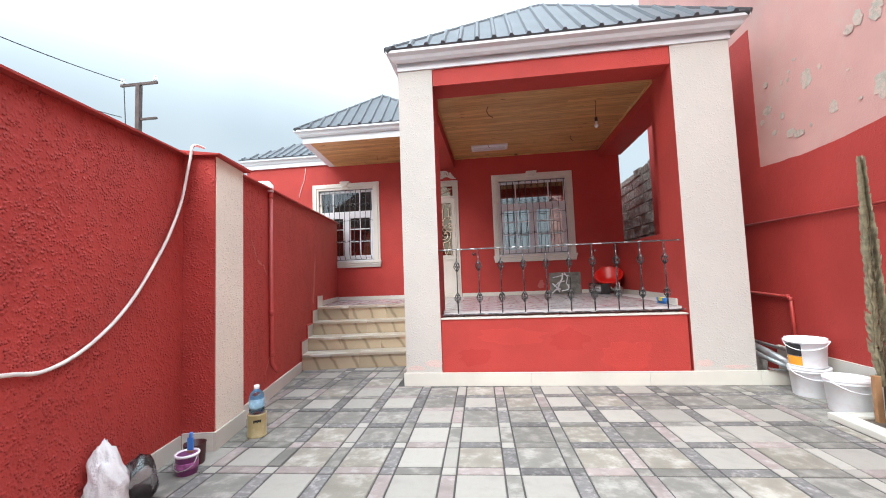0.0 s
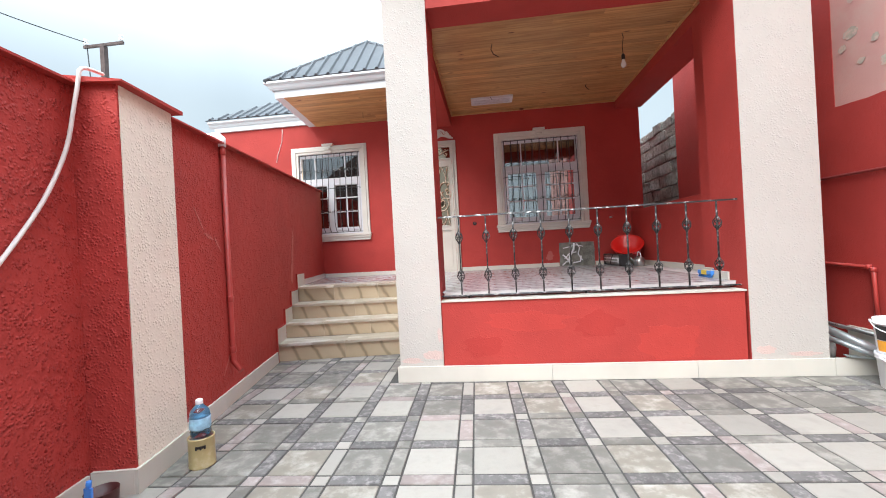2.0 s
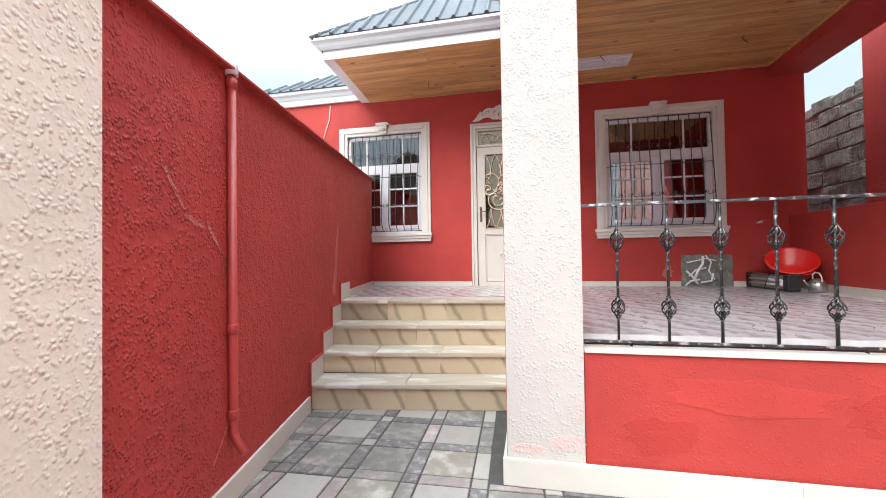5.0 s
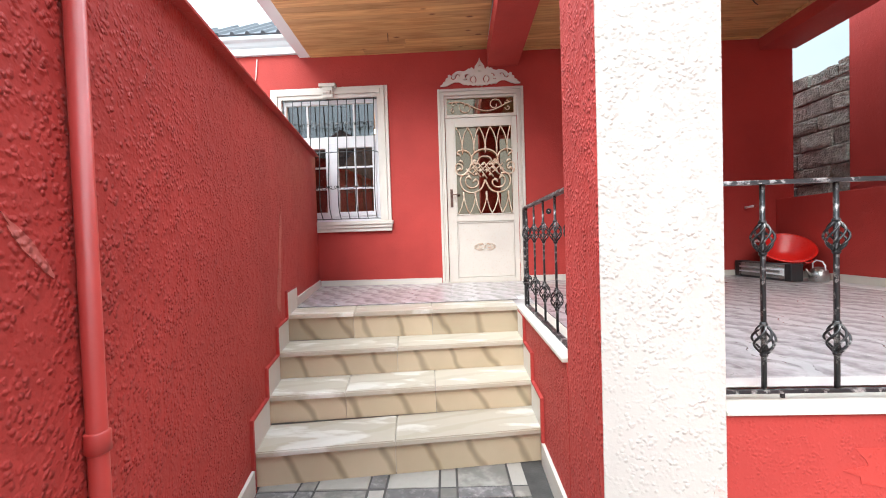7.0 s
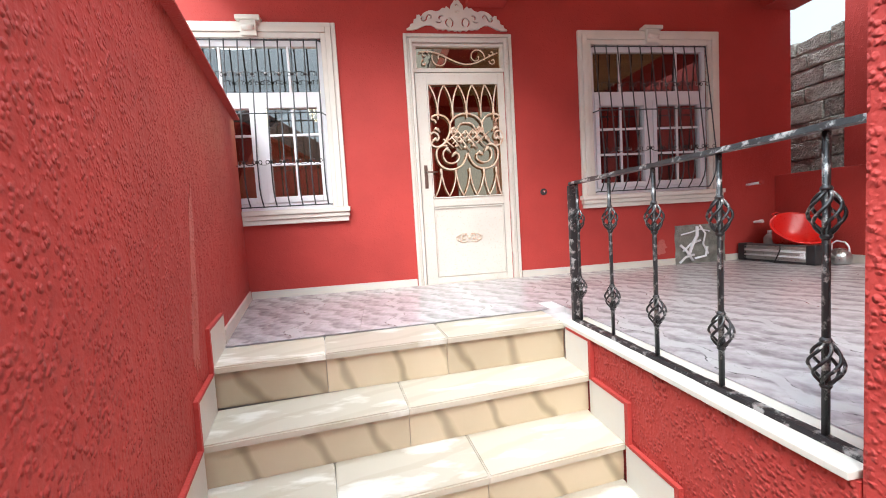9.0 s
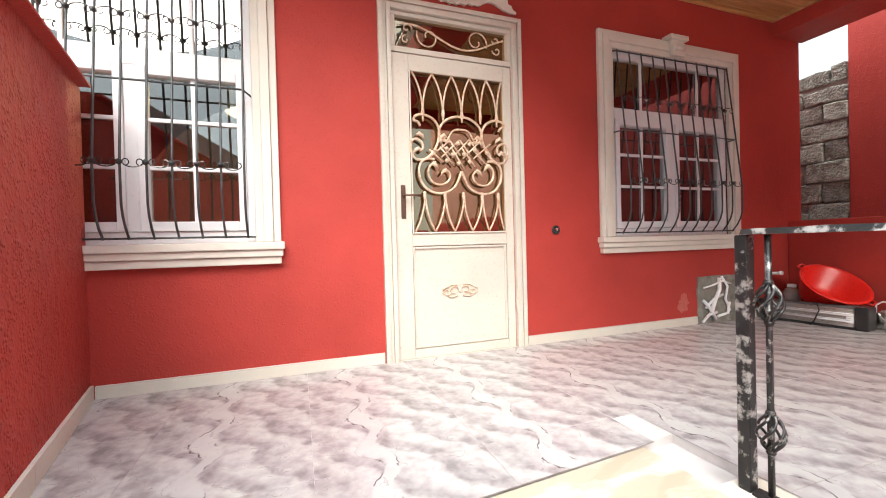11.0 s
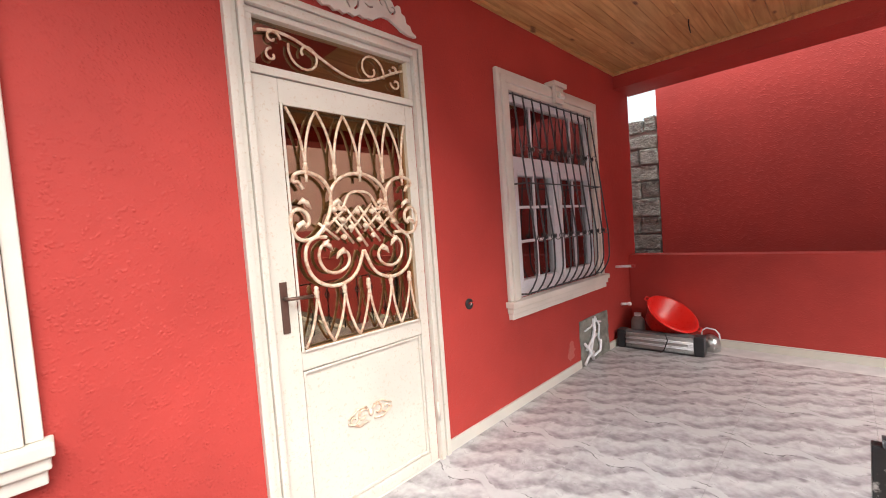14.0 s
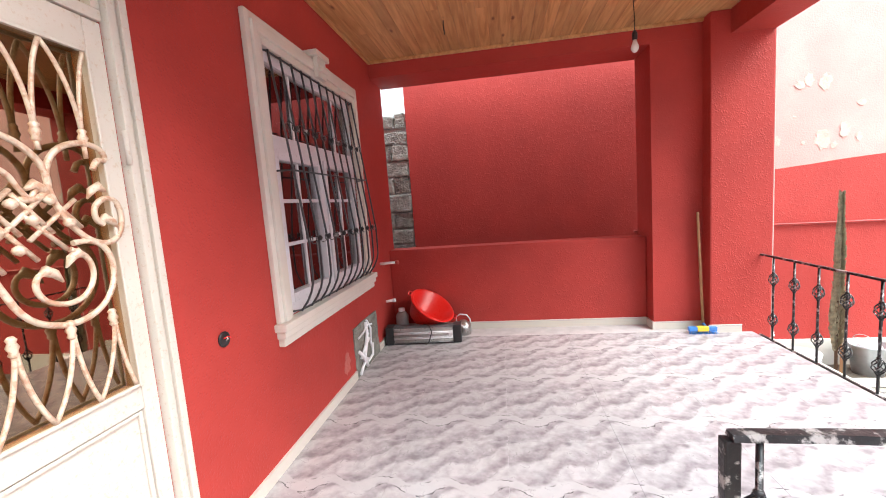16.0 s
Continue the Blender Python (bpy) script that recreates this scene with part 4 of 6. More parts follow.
# ---- door ----
def door():
    d = empty("door_1", "closed cream metal door with scrollwork over its glass and a fanlight", "door", kind="structure")
    yo = WALL_Y
    X0, X1, Z0, Z1 = -1.735, -0.698, LAND + 0.002, 3.145

    def put(nm, x0, y0, z0, x1, y1, z1, b=0.004, m=M_DOOR, label=""):
        return part(nm, bm_box(x0, y0, z0, x1, y1, z1, b), m, d, label)
    for o, wd, y0 in ((0.0, 0.03, -0.03), (0.031, 0.02, -0.018), (0.052, 0.028, -0.035)):
        put("casing", X0 + o, yo + y0, Z0, X0 + o + wd, yo + 0.02, Z1 - o)
        put("casing", X1 - o - wd, yo + y0, Z0, X1 - o, yo + 0.02, Z1 - o)
        put("casing", X0 + o + wd + 0.0005, yo + y0, Z1 - o - wd, X1 - o - wd - 0.0005, yo + 0.02, Z1 - o)
    ix0, ix1 = X0 + 0.082, X1 - 0.082
    put("transom", ix0, yo - 0.012, 2.80, ix1, yo + 0.05, 2.835)
    put("transom", ix0, yo - 0.012, 3.035, ix1, yo + 0.05, 3.062)
    put("transom", ix0, yo - 0.012, 2.836, ix0 + 0.03, yo + 0.05, 3.034)
    put("transom", ix1 - 0.03, yo - 0.012, 2.836, ix1, yo + 0.05, 3.034)
    # leaf
    lx0, lx1 = ix0 + 0.004, ix1 - 0.004
    gx0, gx1, gz0, gz1 = -1.540, -0.842, 1.615, 2.695
    put("door_leaf", lx0, yo - 0.006, 0.79, gx0, yo + 0.045, 2.795)
    put("door_leaf", gx1, yo - 0.006, 0.79, lx1, yo + 0.045, 2.795)
    put("door_leaf", gx0 + 0.0005, yo - 0.006, gz1, gx1 - 0.0005, yo + 0.045, 2.795)
    put("door_leaf", gx0 + 0.0005, yo - 0.006, 1.535, gx1 - 0.0005, yo + 0.045, gz0)
    put("door_leaf", gx0 + 0.0005, yo - 0.006, 0.79, gx1 - 0.0005, yo + 0.045, 0.85)
    put("door_panel", gx0 + 0.0005, yo + 0.012, 0.8505, gx1 - 0.0005, yo + 0.04, 1.5345)
    for a in ((gx0 + 0.004, 0.855, gx0 + 0.018, 1.53), (gx1 - 0.018, 0.855, gx1 - 0.004, 1.53), (gx0 + 0.0185, 0.855, gx1 - 0.0185, 0.869), (gx0 + 0.0185, 1.516, gx1 - 0.0185, 1.53)):
        put("panel_moulding", a[0], yo + 0.0, a[1], a[2], yo + 0.0115, a[3])
    for a in ((gx0, gz0, gx0 + 0.012, gz1), (gx1 - 0.012, gz0, gx1, gz1), (gx0 + 0.0125, gz0, gx1 - 0.0125, gz0 + 0.012), (gx0 + 0.0125, gz1 - 0.012, gx1 - 0.0125, gz1)):
        put("glass_bead", a[0] + 0.0006, yo - 0.016, a[1] + 0.0006, a[2] - 0.0006, yo - 0.0065, a[3] - 0.0006)
    for a in ((gx0 - 0.01, gz0 - 0.01, gx1 + 0.01, gz1 + 0.01), (ix0 + 0.02, 2.83, ix1 - 0.02, 3.04)):
        p = put("pane", a[0], yo + 0.022, a[1], a[2], yo + 0.028, a[3], 0, M_SMOKE)
        p.visible_shadow = False
    put("threshold", X0 + 0.03, yo - 0.02, LAND + 0.001, X1 - 0.03, yo + 0.05, 0.789)
    for z in (1.02, 2.35):
        part("hinge", bm_tube([(lx1 + 0.006, yo - 0.03, z), (lx1 + 0.006, yo - 0.03, z + 0.11)], 0.009, 8), M_DOOR, d)
    # handle
    put("handle_plate", -1.612, yo - 0.013, 1.715, -1.580, yo - 0.0065, 1.935, 0.003, M_HANDLE, "bronze door handle")
    h = part("handle", bm_tube([(-1.596, yo - 0.013, 1.865), (-1.596, yo - 0.05, 1.865), (-1.585, yo - 0.056, 1.865), (-1.49, yo - 0.056, 1.862)], 0.008, 8), M_HANDLE, d, "bronze lever handle")
    # ornament on the lower panel
    bm = bmesh.new()
    cx, cz = -1.207, 1.222
    for sx in (1, -1):
        bm_tube([(cx + sx * q[0], yo + 0.006, cz + q[2]) for q in arc(0.045, 0, 0.035, 150, -160, 0, 12, 0.010)], 0.006, 5, bm)
        bm_tube([(cx + sx * q[0], yo + 0.006, cz + q[2]) for q in arc(0.095, -0.004, 0.028, 190, 520, 0, 12, 0.008)], 0.005, 5, bm)
        bm_tube([(cx + sx * 0.02, yo + 0.006, cz - 0.035), (cx + sx * 0.07, yo + 0.006, cz - 0.045), (cx + sx * 0.13, yo + 0.006, cz - 0.012)], 0.005, 5, bm)
        bm_tube([(cx + sx * 0.02, yo + 0.006, cz + 0.036), (cx + sx * 0.07, yo + 0.006, cz + 0.042), (cx + sx * 0.13, yo + 0.006, cz + 0.008)], 0.005, 5, bm)
    bm_lathe([(0.001, -0.02), (0.013, -0.008), (0.013, 0.008), (0.001, 0.02)], 8, bm, (cx, yo + 0.006, cz))
    part("ornament", bm, M_DOORIRON, d, "gold-brushed scroll ornament")

    # scrollwork in front of the glass
    W, H = gx1 - gx0, gz1 - gz0
    yg = yo - 0.012

    def P(u, v):
        return (gx0 + W * u, yg, gz0 + H * v)

    def bez(a, b, c, k=8):
        return [P(*(Vector(a) * (1 - t) ** 2 + 2 * Vector(b) * t * (1 - t) + Vector(c) * t * t)) for t in [i / k for i in range(k + 1)]]

    tops, cols = [0.03, 0.23, 0.43, 0.62, 0.80, 0.97], [0.13, 0.335, 0.53, 0.73, 0.91]
    for i, c in enumerate(cols):
        for t, sgn in ((tops[i], -1), (tops[i + 1], 1)):
            part("lancet_bar", bm_tube(bez((t, 0.985), (c + sgn * 0.01, 0.90), (c, 0.755)), 0.0065, 6), M_DOORIRON, d)
            part("lancet_bar", bm_tube(bez((t, 0.015), (c + sgn * 0.015, 0.10), (c + 0.005, 0.235)), 0.0065, 6), M_DOORIRON, d)
        for v in (0.745, 0.235):
            part("collar", bm_lathe([(0.006, -0.028), (0.012, -0.02), (0.009, -0.012), (0.014, 0.0), (0.009, 0.012), (0.012, 0.02), (0.006, 0.028)], 8, None, P(c, v)), M_DOORIRON, d)
        part("stem", bm_tube([P(c, 0.73), P(c, 0.69 if i in (0, 4) else 0.70)], 0.007, 6), M_DOORIRON, d)

    def smooth(points, k=2):
        p = [Vector(q) for q in points]
        for _ in range(k):
            p = [p[0]] + [q for a, b in zip(p, p[1:]) for q in (a.lerp(b, 0.25), a.lerp(b, 0.75))] + [p[-1]]
        return p
    # half of the pattern about its middle upright; the other half mirrors it
    mid = 0.515
    halves = (
        ("scroll", [(0.10, 0.66), (0.075, 0.69), (0.035, 0.685), (0.045, 0.72), (0.13, 0.735), (0.24, 0.71), (0.295, 0.65), (0.285, 0.58), (0.235, 0.51), (0.15, 0.455), (0.05, 0.45), (0.0, 0.50), (0.005, 0.565), (0.06, 0.585), (0.12, 0.56), (0.125, 0.52), (0.09, 0.505)], 0.009),
        ("scroll", [(0.40, 0.575), (0.34, 0.575), (0.285, 0.60), (0.295, 0.665), (0.37, 0.715), (0.46, 0.735), (mid, 0.735)], 0.009),
        ("scroll", [(0.335, 0.60), (0.36, 0.575), (0.39, 0.60), (0.42, 0.64), (0.47, 0.655), (mid, 0.655)], 0.007),
        ("scroll", [(0.235, 0.46), (0.15, 0.465), (0.085, 0.43), (0.075, 0.36), (0.12, 0.29), (0.22, 0.25), (0.34, 0.25), (0.45, 0.29), (mid - 0.003, 0.39)], 0.009),
        ("scroll", [(0.25, 0.445), (0.18, 0.42), (0.165, 0.365), (0.21, 0.315), (0.29, 0.30), (0.37, 0.32), (0.40, 0.36), (0.375, 0.395), (0.33, 0.385)], 0.008),
    )
    for nm, line, r_ in halves:
        for flip in (False, True):
            q = smooth([((2 * mid - u) if flip else u, v) for u, v in line])
            part(nm, bm_tube([P(a.x, a.y) for a in q], r_, 6), M_DOORIRON, d)
    # skewed lattice between the scrolls
    for k in range(5):
        u0 = 0.255 + 0.112 * k
        part("lattice_bar", bm_tube([P(u0 - 0.06, 0.475), P(u0 + 0.13, 0.60 - 0.012 * abs(k - 2))], 0.0065, 6), M_DOORIRON, d)
        part("lattice_bar", bm_tube([P(u0 + 0.07, 0.405 + 0.02 * abs(k - 2)), P(u0 - 0.09 + 0.02, 0.52 + 0.02 * (k > 0))], 0.0065, 6), M_DOORIRON, d)
        part("lattice_bar", bm_tube([P(u0 + 0.14, 0.50 if k > 3 else 0.49), P(u0 + 0.02, 0.59)], 0.0065, 6), M_DOORIRON, d)
    for u, v in ((0.30, 0.575), (0.24, 0.515), (0.36, 0.53), (0.48, 0.565), (0.60, 0.565), (0.73, 0.575), (0.42, 0.495), (0.54, 0.50), (0.66, 0.525), (0.79, 0.515), (0.36, 0.455), (0.48, 0.44), (0.60, 0.455)):
        q = P(u, v)
        part("rosette", bm_lathe([(0.001, -0.015), (0.013, -0.008), (0.016, 0.0), (0.013, 0.008), (0.001, 0.015)], 7, None, (q[0], q[1] - 0.007, q[2])), M_DOORIRON, d)
    for u, v, sx in ((0.19, 0.42, 1), (0.38, 0.385, -1), (0.65, 0.385, 1), (0.84, 0.42, -1), (0.37, 0.60, -1), (0.66, 0.60, 1), (0.11, 0.51, -1), (0.92, 0.51, 1), (0.06, 0.60, 1), (0.97, 0.60, -1)):
        part("leaf", bm_tube([P(u, v), P(u + sx * 0.03, v + 0.014), P(u + sx * 0.06, v + 0.002), P(u + sx * 0.085, v - 0.022)], 0.01, 6, None, [0.005, 0.015, 0.013, 0.003]), M_DOORIRON, d)
    # fanlight scrolls
    yg = yo - 0.004
    FW, FZ = ix1 - ix0, 2.935
    wave = [(ix0 + FW * (0.06 + 0.88 * i / 24), yo + 0.002, FZ + 0.06 * math.sin(math.pi * 2 * i / 24 + 0.9)) for i in range(25)]
    part("scroll", bm_tube(wave, 0.0065, 6), M_DOORIRON, d)
    for u, z, r, a0, a1 in ((0.30, -0.005, 0.085, 160, 560), (0.70, 0.008, 0.085, -20, 380), (0.13, 0.03, 0.035, 0, 330), (0.12, -0.045, 0.03, 90, 400), (0.88, -0.03, 0.035, 180, 510), (0.87, 0.045, 0.03, 200, 500)):
        part("scroll", bm_tube([(ix0 + FW * u + q[0], yo + 0.002, FZ + z + q[2]) for q in arc(0, 0, r, a0, a1, 0, 18, r * 0.2)], 0.0055, 6), M_DOORIRON, d)
    return d


M_HANDLE = mat("brown_bronze_handle", (0.16, 0.10, 0.08), 0.35, 0.7, 0.15, 20, 90, 0.1, 0.001)
door()

# carved crest above the door
crest = empty("door_crest", "cream carved openwork crest above the door", "ornament")
cx, cz, yc = -1.213, 3.172, WALL_Y - 0.016


def ribbon(points, w):
    """The closed outline of a slot of width w along a smoothed line."""
    p = [Vector(q) for q in points]
    for _ in range(2):
        p = [p[0]] + [q for a, b in zip(p, p[1:]) for q in (a.lerp(b, 0.25), a.lerp(b, 0.75))] + [p[-1]]
    left, right = [], []
    for k, q in enumerate(p):
        d = (p[min(k + 1, len(p) - 1)] - p[max(k - 1, 0)]).normalized()
        f = w / 2 * (0.45 + 0.55 * math.sin(math.pi * (k + 0.5) / len(p)))
        left.append(q + Vector((-d.y, d.x)) * f)
        right.append(q - Vector((-d.y, d.x)) * f)
    return left + right[::-1]


top = [(0.0, 0.342), (0.014, 0.305), (0.034, 0.276), (0.058, 0.242), (0.064, 0.205), (0.078, 0.222), (0.10, 0.238), (0.115, 0.218), (0.14, 0.222), (0.165, 0.198), (0.20, 0.188), (0.235, 0.198), (0.27, 0.194), (0.30, 0.182), (0.325, 0.165), (0.345, 0.138), (0.36, 0.156), (0.382, 0.154), (0.388, 0.122), (0.412, 0.112), (0.418, 0.078), (0.445, 0.07), (0.455, 0.044), (0.483, 0.030)]
foot = [(0.483, 0.020), (0.43, 0.018), (0.385, 0.028), (0.345, 0.048), (0.30, 0.066), (0.26, 0.066), (0.225, 0.05), (0.195, 0.028), (0.165, 0.03), (0.14, 0.022), (0.11, 0.03), (0.085, 0.014), (0.05, 0.022), (0.025, 0.008), (0.0, 0.018)]
half = top + foot
rim = [Vector(q) for q in half[::-1]] + [Vector((-x, z)) for x, z in half[1:-1]]
slots = []
for line, w in (([(0.262, 0.122), (0.245, 0.132), (0.252, 0.156), (0.278, 0.158), (0.29, 0.132), (0.302, 0.104), (0.328, 0.098), (0.346, 0.118), (0.334, 0.138), (0.32, 0.13)], 0.012),
                ([(0.075, 0.135), (0.048, 0.11), (0.044, 0.075), (0.062, 0.046)], 0.012), ([(0.085, 0.13), (0.112, 0.105), (0.110, 0.07), (0.085, 0.048)], 0.012),
                ([(0.135, 0.15), (0.158, 0.152), (0.176, 0.135), (0.168, 0.115)], 0.014), ([(0.15, 0.10), (0.175, 0.085), (0.20, 0.095)], 0.010)):
    loop = ribbon(line, w)
    slots += [loop, [Vector((-q.x, q.y)) for q in loop]]
slots += [[Vector(q) for q in ((0, 0.312), (0.012, 0.285), (0.0, 0.294), (-0.012, 0.285))], [Vector(q) for q in ((0, 0.268), (0.028, 0.232), (0.0, 0.25), (-0.028, 0.232))]]
bm = bmesh.new()
edges = []
for loop in [rim] + slots:
    vs = [bm.verts.new((cx + q.x, WALL_Y - 0.022, cz - 0.012 + q.y)) for q in loop]
    edges += [bm.edges.new((a, b)) for a, b in zip(vs, vs[1:] + vs[:1])]
bmesh.ops.triangle_fill(bm, use_beauty=True, edges=edges, normal=(0, -1, 0))
ext = bmesh.ops.extrude_face_region(bm, geom=bm.faces[:])
for v in ext["geom"]:
    if isinstance(v, bmesh.types.BMVert):
        v.co.y = WALL_Y - 0.004
bmesh.ops.recalc_face_normals(bm, faces=bm.faces)
part("plate", bm, M_TRIM, crest)
bm = bm_lathe([(0.001, -0.014), (0.014, -0.008), (0.018, 0.0), (0.014, 0.008), (0.001, 0.014)], 10, None, (cx, WALL_Y - 0.024, cz + 0.175))
part("boss", bm, M_TRIM, crest)


# ---- railings ----
def baluster(parent, h):
    """One twisted bar with two basket knots, at the origin of its parent's frame."""
    b = part("baluster", bm_tube([(0, 0, 0), (0, 0, h)], 0.0085, 4), M_IRON, parent)
    for zc in (h * 0.245, h * 0.74):
        for k in range(6):
            a0 = k * math.pi / 3
            pts = []
            for i in range(13):
                f = i / 12
                r = 0.006 + 0.028 * math.sin(math.pi * f) ** 0.9
                a = a0 + 2.6 * f
                pts.append((r * math.cos(a), r * math.sin(a), zc - 0.052 + 0.104 * f))
            part("basket_wire", bm_tube(pts, 0.0042, 5), M_IRON, b)
        for dz in (-0.055, 0.055):
            part("knot_collar", bm_lathe([(0.010, zc + dz - 0.007), (0.0135, zc + dz), (0.010, zc + dz + 0.007)], 8), M_IRON, b)
    return b


def put_baluster(proto, parent, x, y, z):
    b = copy_thing(proto, Matrix.Translation((x, y, z)))
    b.parent = parent
    return b


def rail_bar(x0, y0, x1, y1, z, w, h):
    """A hammered flat bar with slight dents along it."""
    bm = bmesh.new()
    d = Vector((x1 - x0, y1 - y0, 0))
    k = max(2, int(d.length / 0.05))
    nrm = Vector((d.y, -d.x, 0)).normalized()
    rings = []
    for i in range(k + 1):
        p = Vector((x0, y0, z)) + d * i / k
        ww, hh = w / 2 * random.uniform(0.9, 1.05), h * random.uniform(0.85, 1.05)
        rings.append([bm.verts.new(q) for q in (p - nrm * ww, p + nrm * ww, p + nrm * ww * 0.7 + Vector((0, 0, hh)), p - nrm * ww * 0.7 + Vector((0, 0, hh)))])
    for a, b in zip(rings, rings[1:]):
        for q in range(4):
            bm.faces.new((a[q], a[(q + 1) % 4], b[(q + 1) % 4], b[q]))
    bm.faces.new(rings[0][::-1])
    bm.faces.new(rings[-1])
    bmesh.ops.recalc_face_normals(bm, faces=bm.faces)
    return bm


front_rail = empty("porch_railing", "black wrought-iron porch railing brushed with silver, basket-knot balusters", "railing", "porch railings")
RY = 4.64
part("top_rail", rail_bar(-0.652, RY, 1.94, RY, 1.488, 0.034, 0.014), M_IRON, front_rail)
part("bottom_rail", rail_bar(-0.652, RY, 1.94, RY, 0.755, 0.024, 0.012), M_IRON, front_rail)
proto = baluster(front_rail, 0.722)
proto.matrix_basis = Matrix.Translation((-0.462, RY, 0.767))
for i in range(1, 10):
    put_baluster(proto, front_rail, -0.462 + 0.2485 * i, RY, 0.767)
for x in (-0.40, 0.65, 1.70):
    part("foot", bm_tube([(x, RY, 0.737), (x, RY, 0.756)], 0.008, 6), M_IRON, front_rail)

side_rail = empty("porch_railing", "black wrought-iron railing brushed with silver beside the steps", "railing", "porch railings")
RX = -0.997
part("post", bm_box(RX - 0.018, 6.382, LAND + 0.004, RX + 0.018, 6.418, 1.547, 0.005), M_IRON, side_rail)
part("top_rail", rail_bar(RX, 6.40, RX, 4.986, 1.548, 0.044, 0.018), M_IRON, side_rail)
part("bottom_rail", rail_bar(RX, 6.377, RX, 4.986, 0.785, 0.04, 0.014), M_IRON, side_rail)
for i in range(5):
    put_baluster(proto, side_rail, RX, 6.335 - 0.309 * i, 0.80).scale = (1, 1, 1.035)


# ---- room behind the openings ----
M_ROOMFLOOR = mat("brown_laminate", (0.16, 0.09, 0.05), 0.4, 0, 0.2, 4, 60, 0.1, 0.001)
RX0, RX1, RY0, RY1 = -5.2, 2.03, WALL_Y + 0.281, 12.2
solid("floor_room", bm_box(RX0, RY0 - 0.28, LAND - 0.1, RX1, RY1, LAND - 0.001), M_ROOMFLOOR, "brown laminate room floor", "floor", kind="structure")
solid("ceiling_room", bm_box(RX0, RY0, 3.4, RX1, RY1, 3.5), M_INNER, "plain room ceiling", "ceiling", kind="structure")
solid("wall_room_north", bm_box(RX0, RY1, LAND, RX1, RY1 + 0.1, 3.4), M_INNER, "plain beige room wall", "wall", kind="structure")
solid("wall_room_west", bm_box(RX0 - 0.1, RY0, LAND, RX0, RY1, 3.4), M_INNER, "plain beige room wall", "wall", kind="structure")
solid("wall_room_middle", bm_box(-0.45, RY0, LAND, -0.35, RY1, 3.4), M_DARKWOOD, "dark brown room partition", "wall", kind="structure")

# ---- things in the yard ----
M_REDPIPE = mat("red_painted_pipe", RED, 0.4, 0, 0.1, 6, 90, 0.1, 0.001, (0.46, 0.06, 0.05, 0.5), 5)
M_WHITEP = mat("white_plastic", (0.87, 0.88, 0.91), 0.35, 0, 0.03, 5, 60, 0.05, 0.001, (0.7, 0.55, 0.5, 0.3), 14)
M_CABLE = mat("white_cable_sheath", (0.74, 0.70, 0.66), 0.5, 0, 0.05, 8, 60, 0, 0)
M_BLACK = mat("black_plastic", (0.02, 0.02, 0.022), 0.45, 0, 0.2, 10, 80, 0.1, 0.001)
M_ORANGE = mat("orange_label", (0.85, 0.36, 0.03), 0.5, 0, 0.05, 9, 60, 0, 0)
M_TIN = mat("pale_gold_tin", (0.52, 0.44, 0.22), 0.4, 0.2, 0.1, 12, 60, 0.1, 0.001, (0.7, 0.66, 0.5, 0.5), 12)
M_PURPLE = mat("purple_paint_pot", (0.16, 0.03, 0.13), 0.4, 0, 0.1, 12, 60, 0.1, 0.001)
M_MAROON = mat("dark_maroon_pot", (0.06, 0.012, 0.012), 0.45, 0, 0.2, 12, 60, 0.1, 0.001)
M_BLUE = mat("blue_plastic", (0.05, 0.22, 0.62), 0.35, 0, 0.06, 8, 60, 0.05, 0.001)
M_YELLOW = mat("yellow_plastic", (0.75, 0.55, 0.05), 0.4, 0, 0.06, 8, 60, 0.05, 0.001)
M_REDPL = mat("bright_red_plastic", (0.72, 0.02, 0.015), 0.3, 0, 0.05, 5, 60, 0.03, 0.001)
M_STEEL = mat("dull_steel", (0.45, 0.45, 0.44), 0.3, 0.9, 0.12, 9, 80, 0.1, 0.001)
M_ZINC = mat("galvanised_sheet", (0.42, 0.44, 0.45), 0.42, 0.7, 0.2, 8, 60, 0.15, 0.002)
M_SACK = mat("grey_cement_sack", (0.33, 0.31, 0.29), 0.85, 0, 0.2, 8, 60, 0.6, 0.008, (0.5, 0.48, 0.46, 0.6), 6)
M_WATER = glass_mat("blue_bottle_plastic", (0.62, 0.86, 1.0), 0.08)
M_FROST = mat("pale_bulb_glass", (0.70, 0.70, 0.68), 0.12, 0, 0.03, 5, 60, 0, 0)
M_CLEAR = glass_mat("clear_polythene", (0.82, 0.82, 0.84), 0.25)
M_BARK = mat("brown_bark", (0.13, 0.08, 0.05), 0.9, 0, 0.3, 12, 60, 0.8, 0.006)
M_STAKE = mat("raw_timber_stake", (0.36, 0.19, 0.09), 0.7, 0, 0.2, 9, 60, 0.4, 0.003)
M_LEAF = mat("dull_green_thuja", (0.30, 0.26, 0.17), 0.7, 0, 0.35, 25, 60, 0, 0, (0.16, 0.13, 0.08, 0.8), 5)


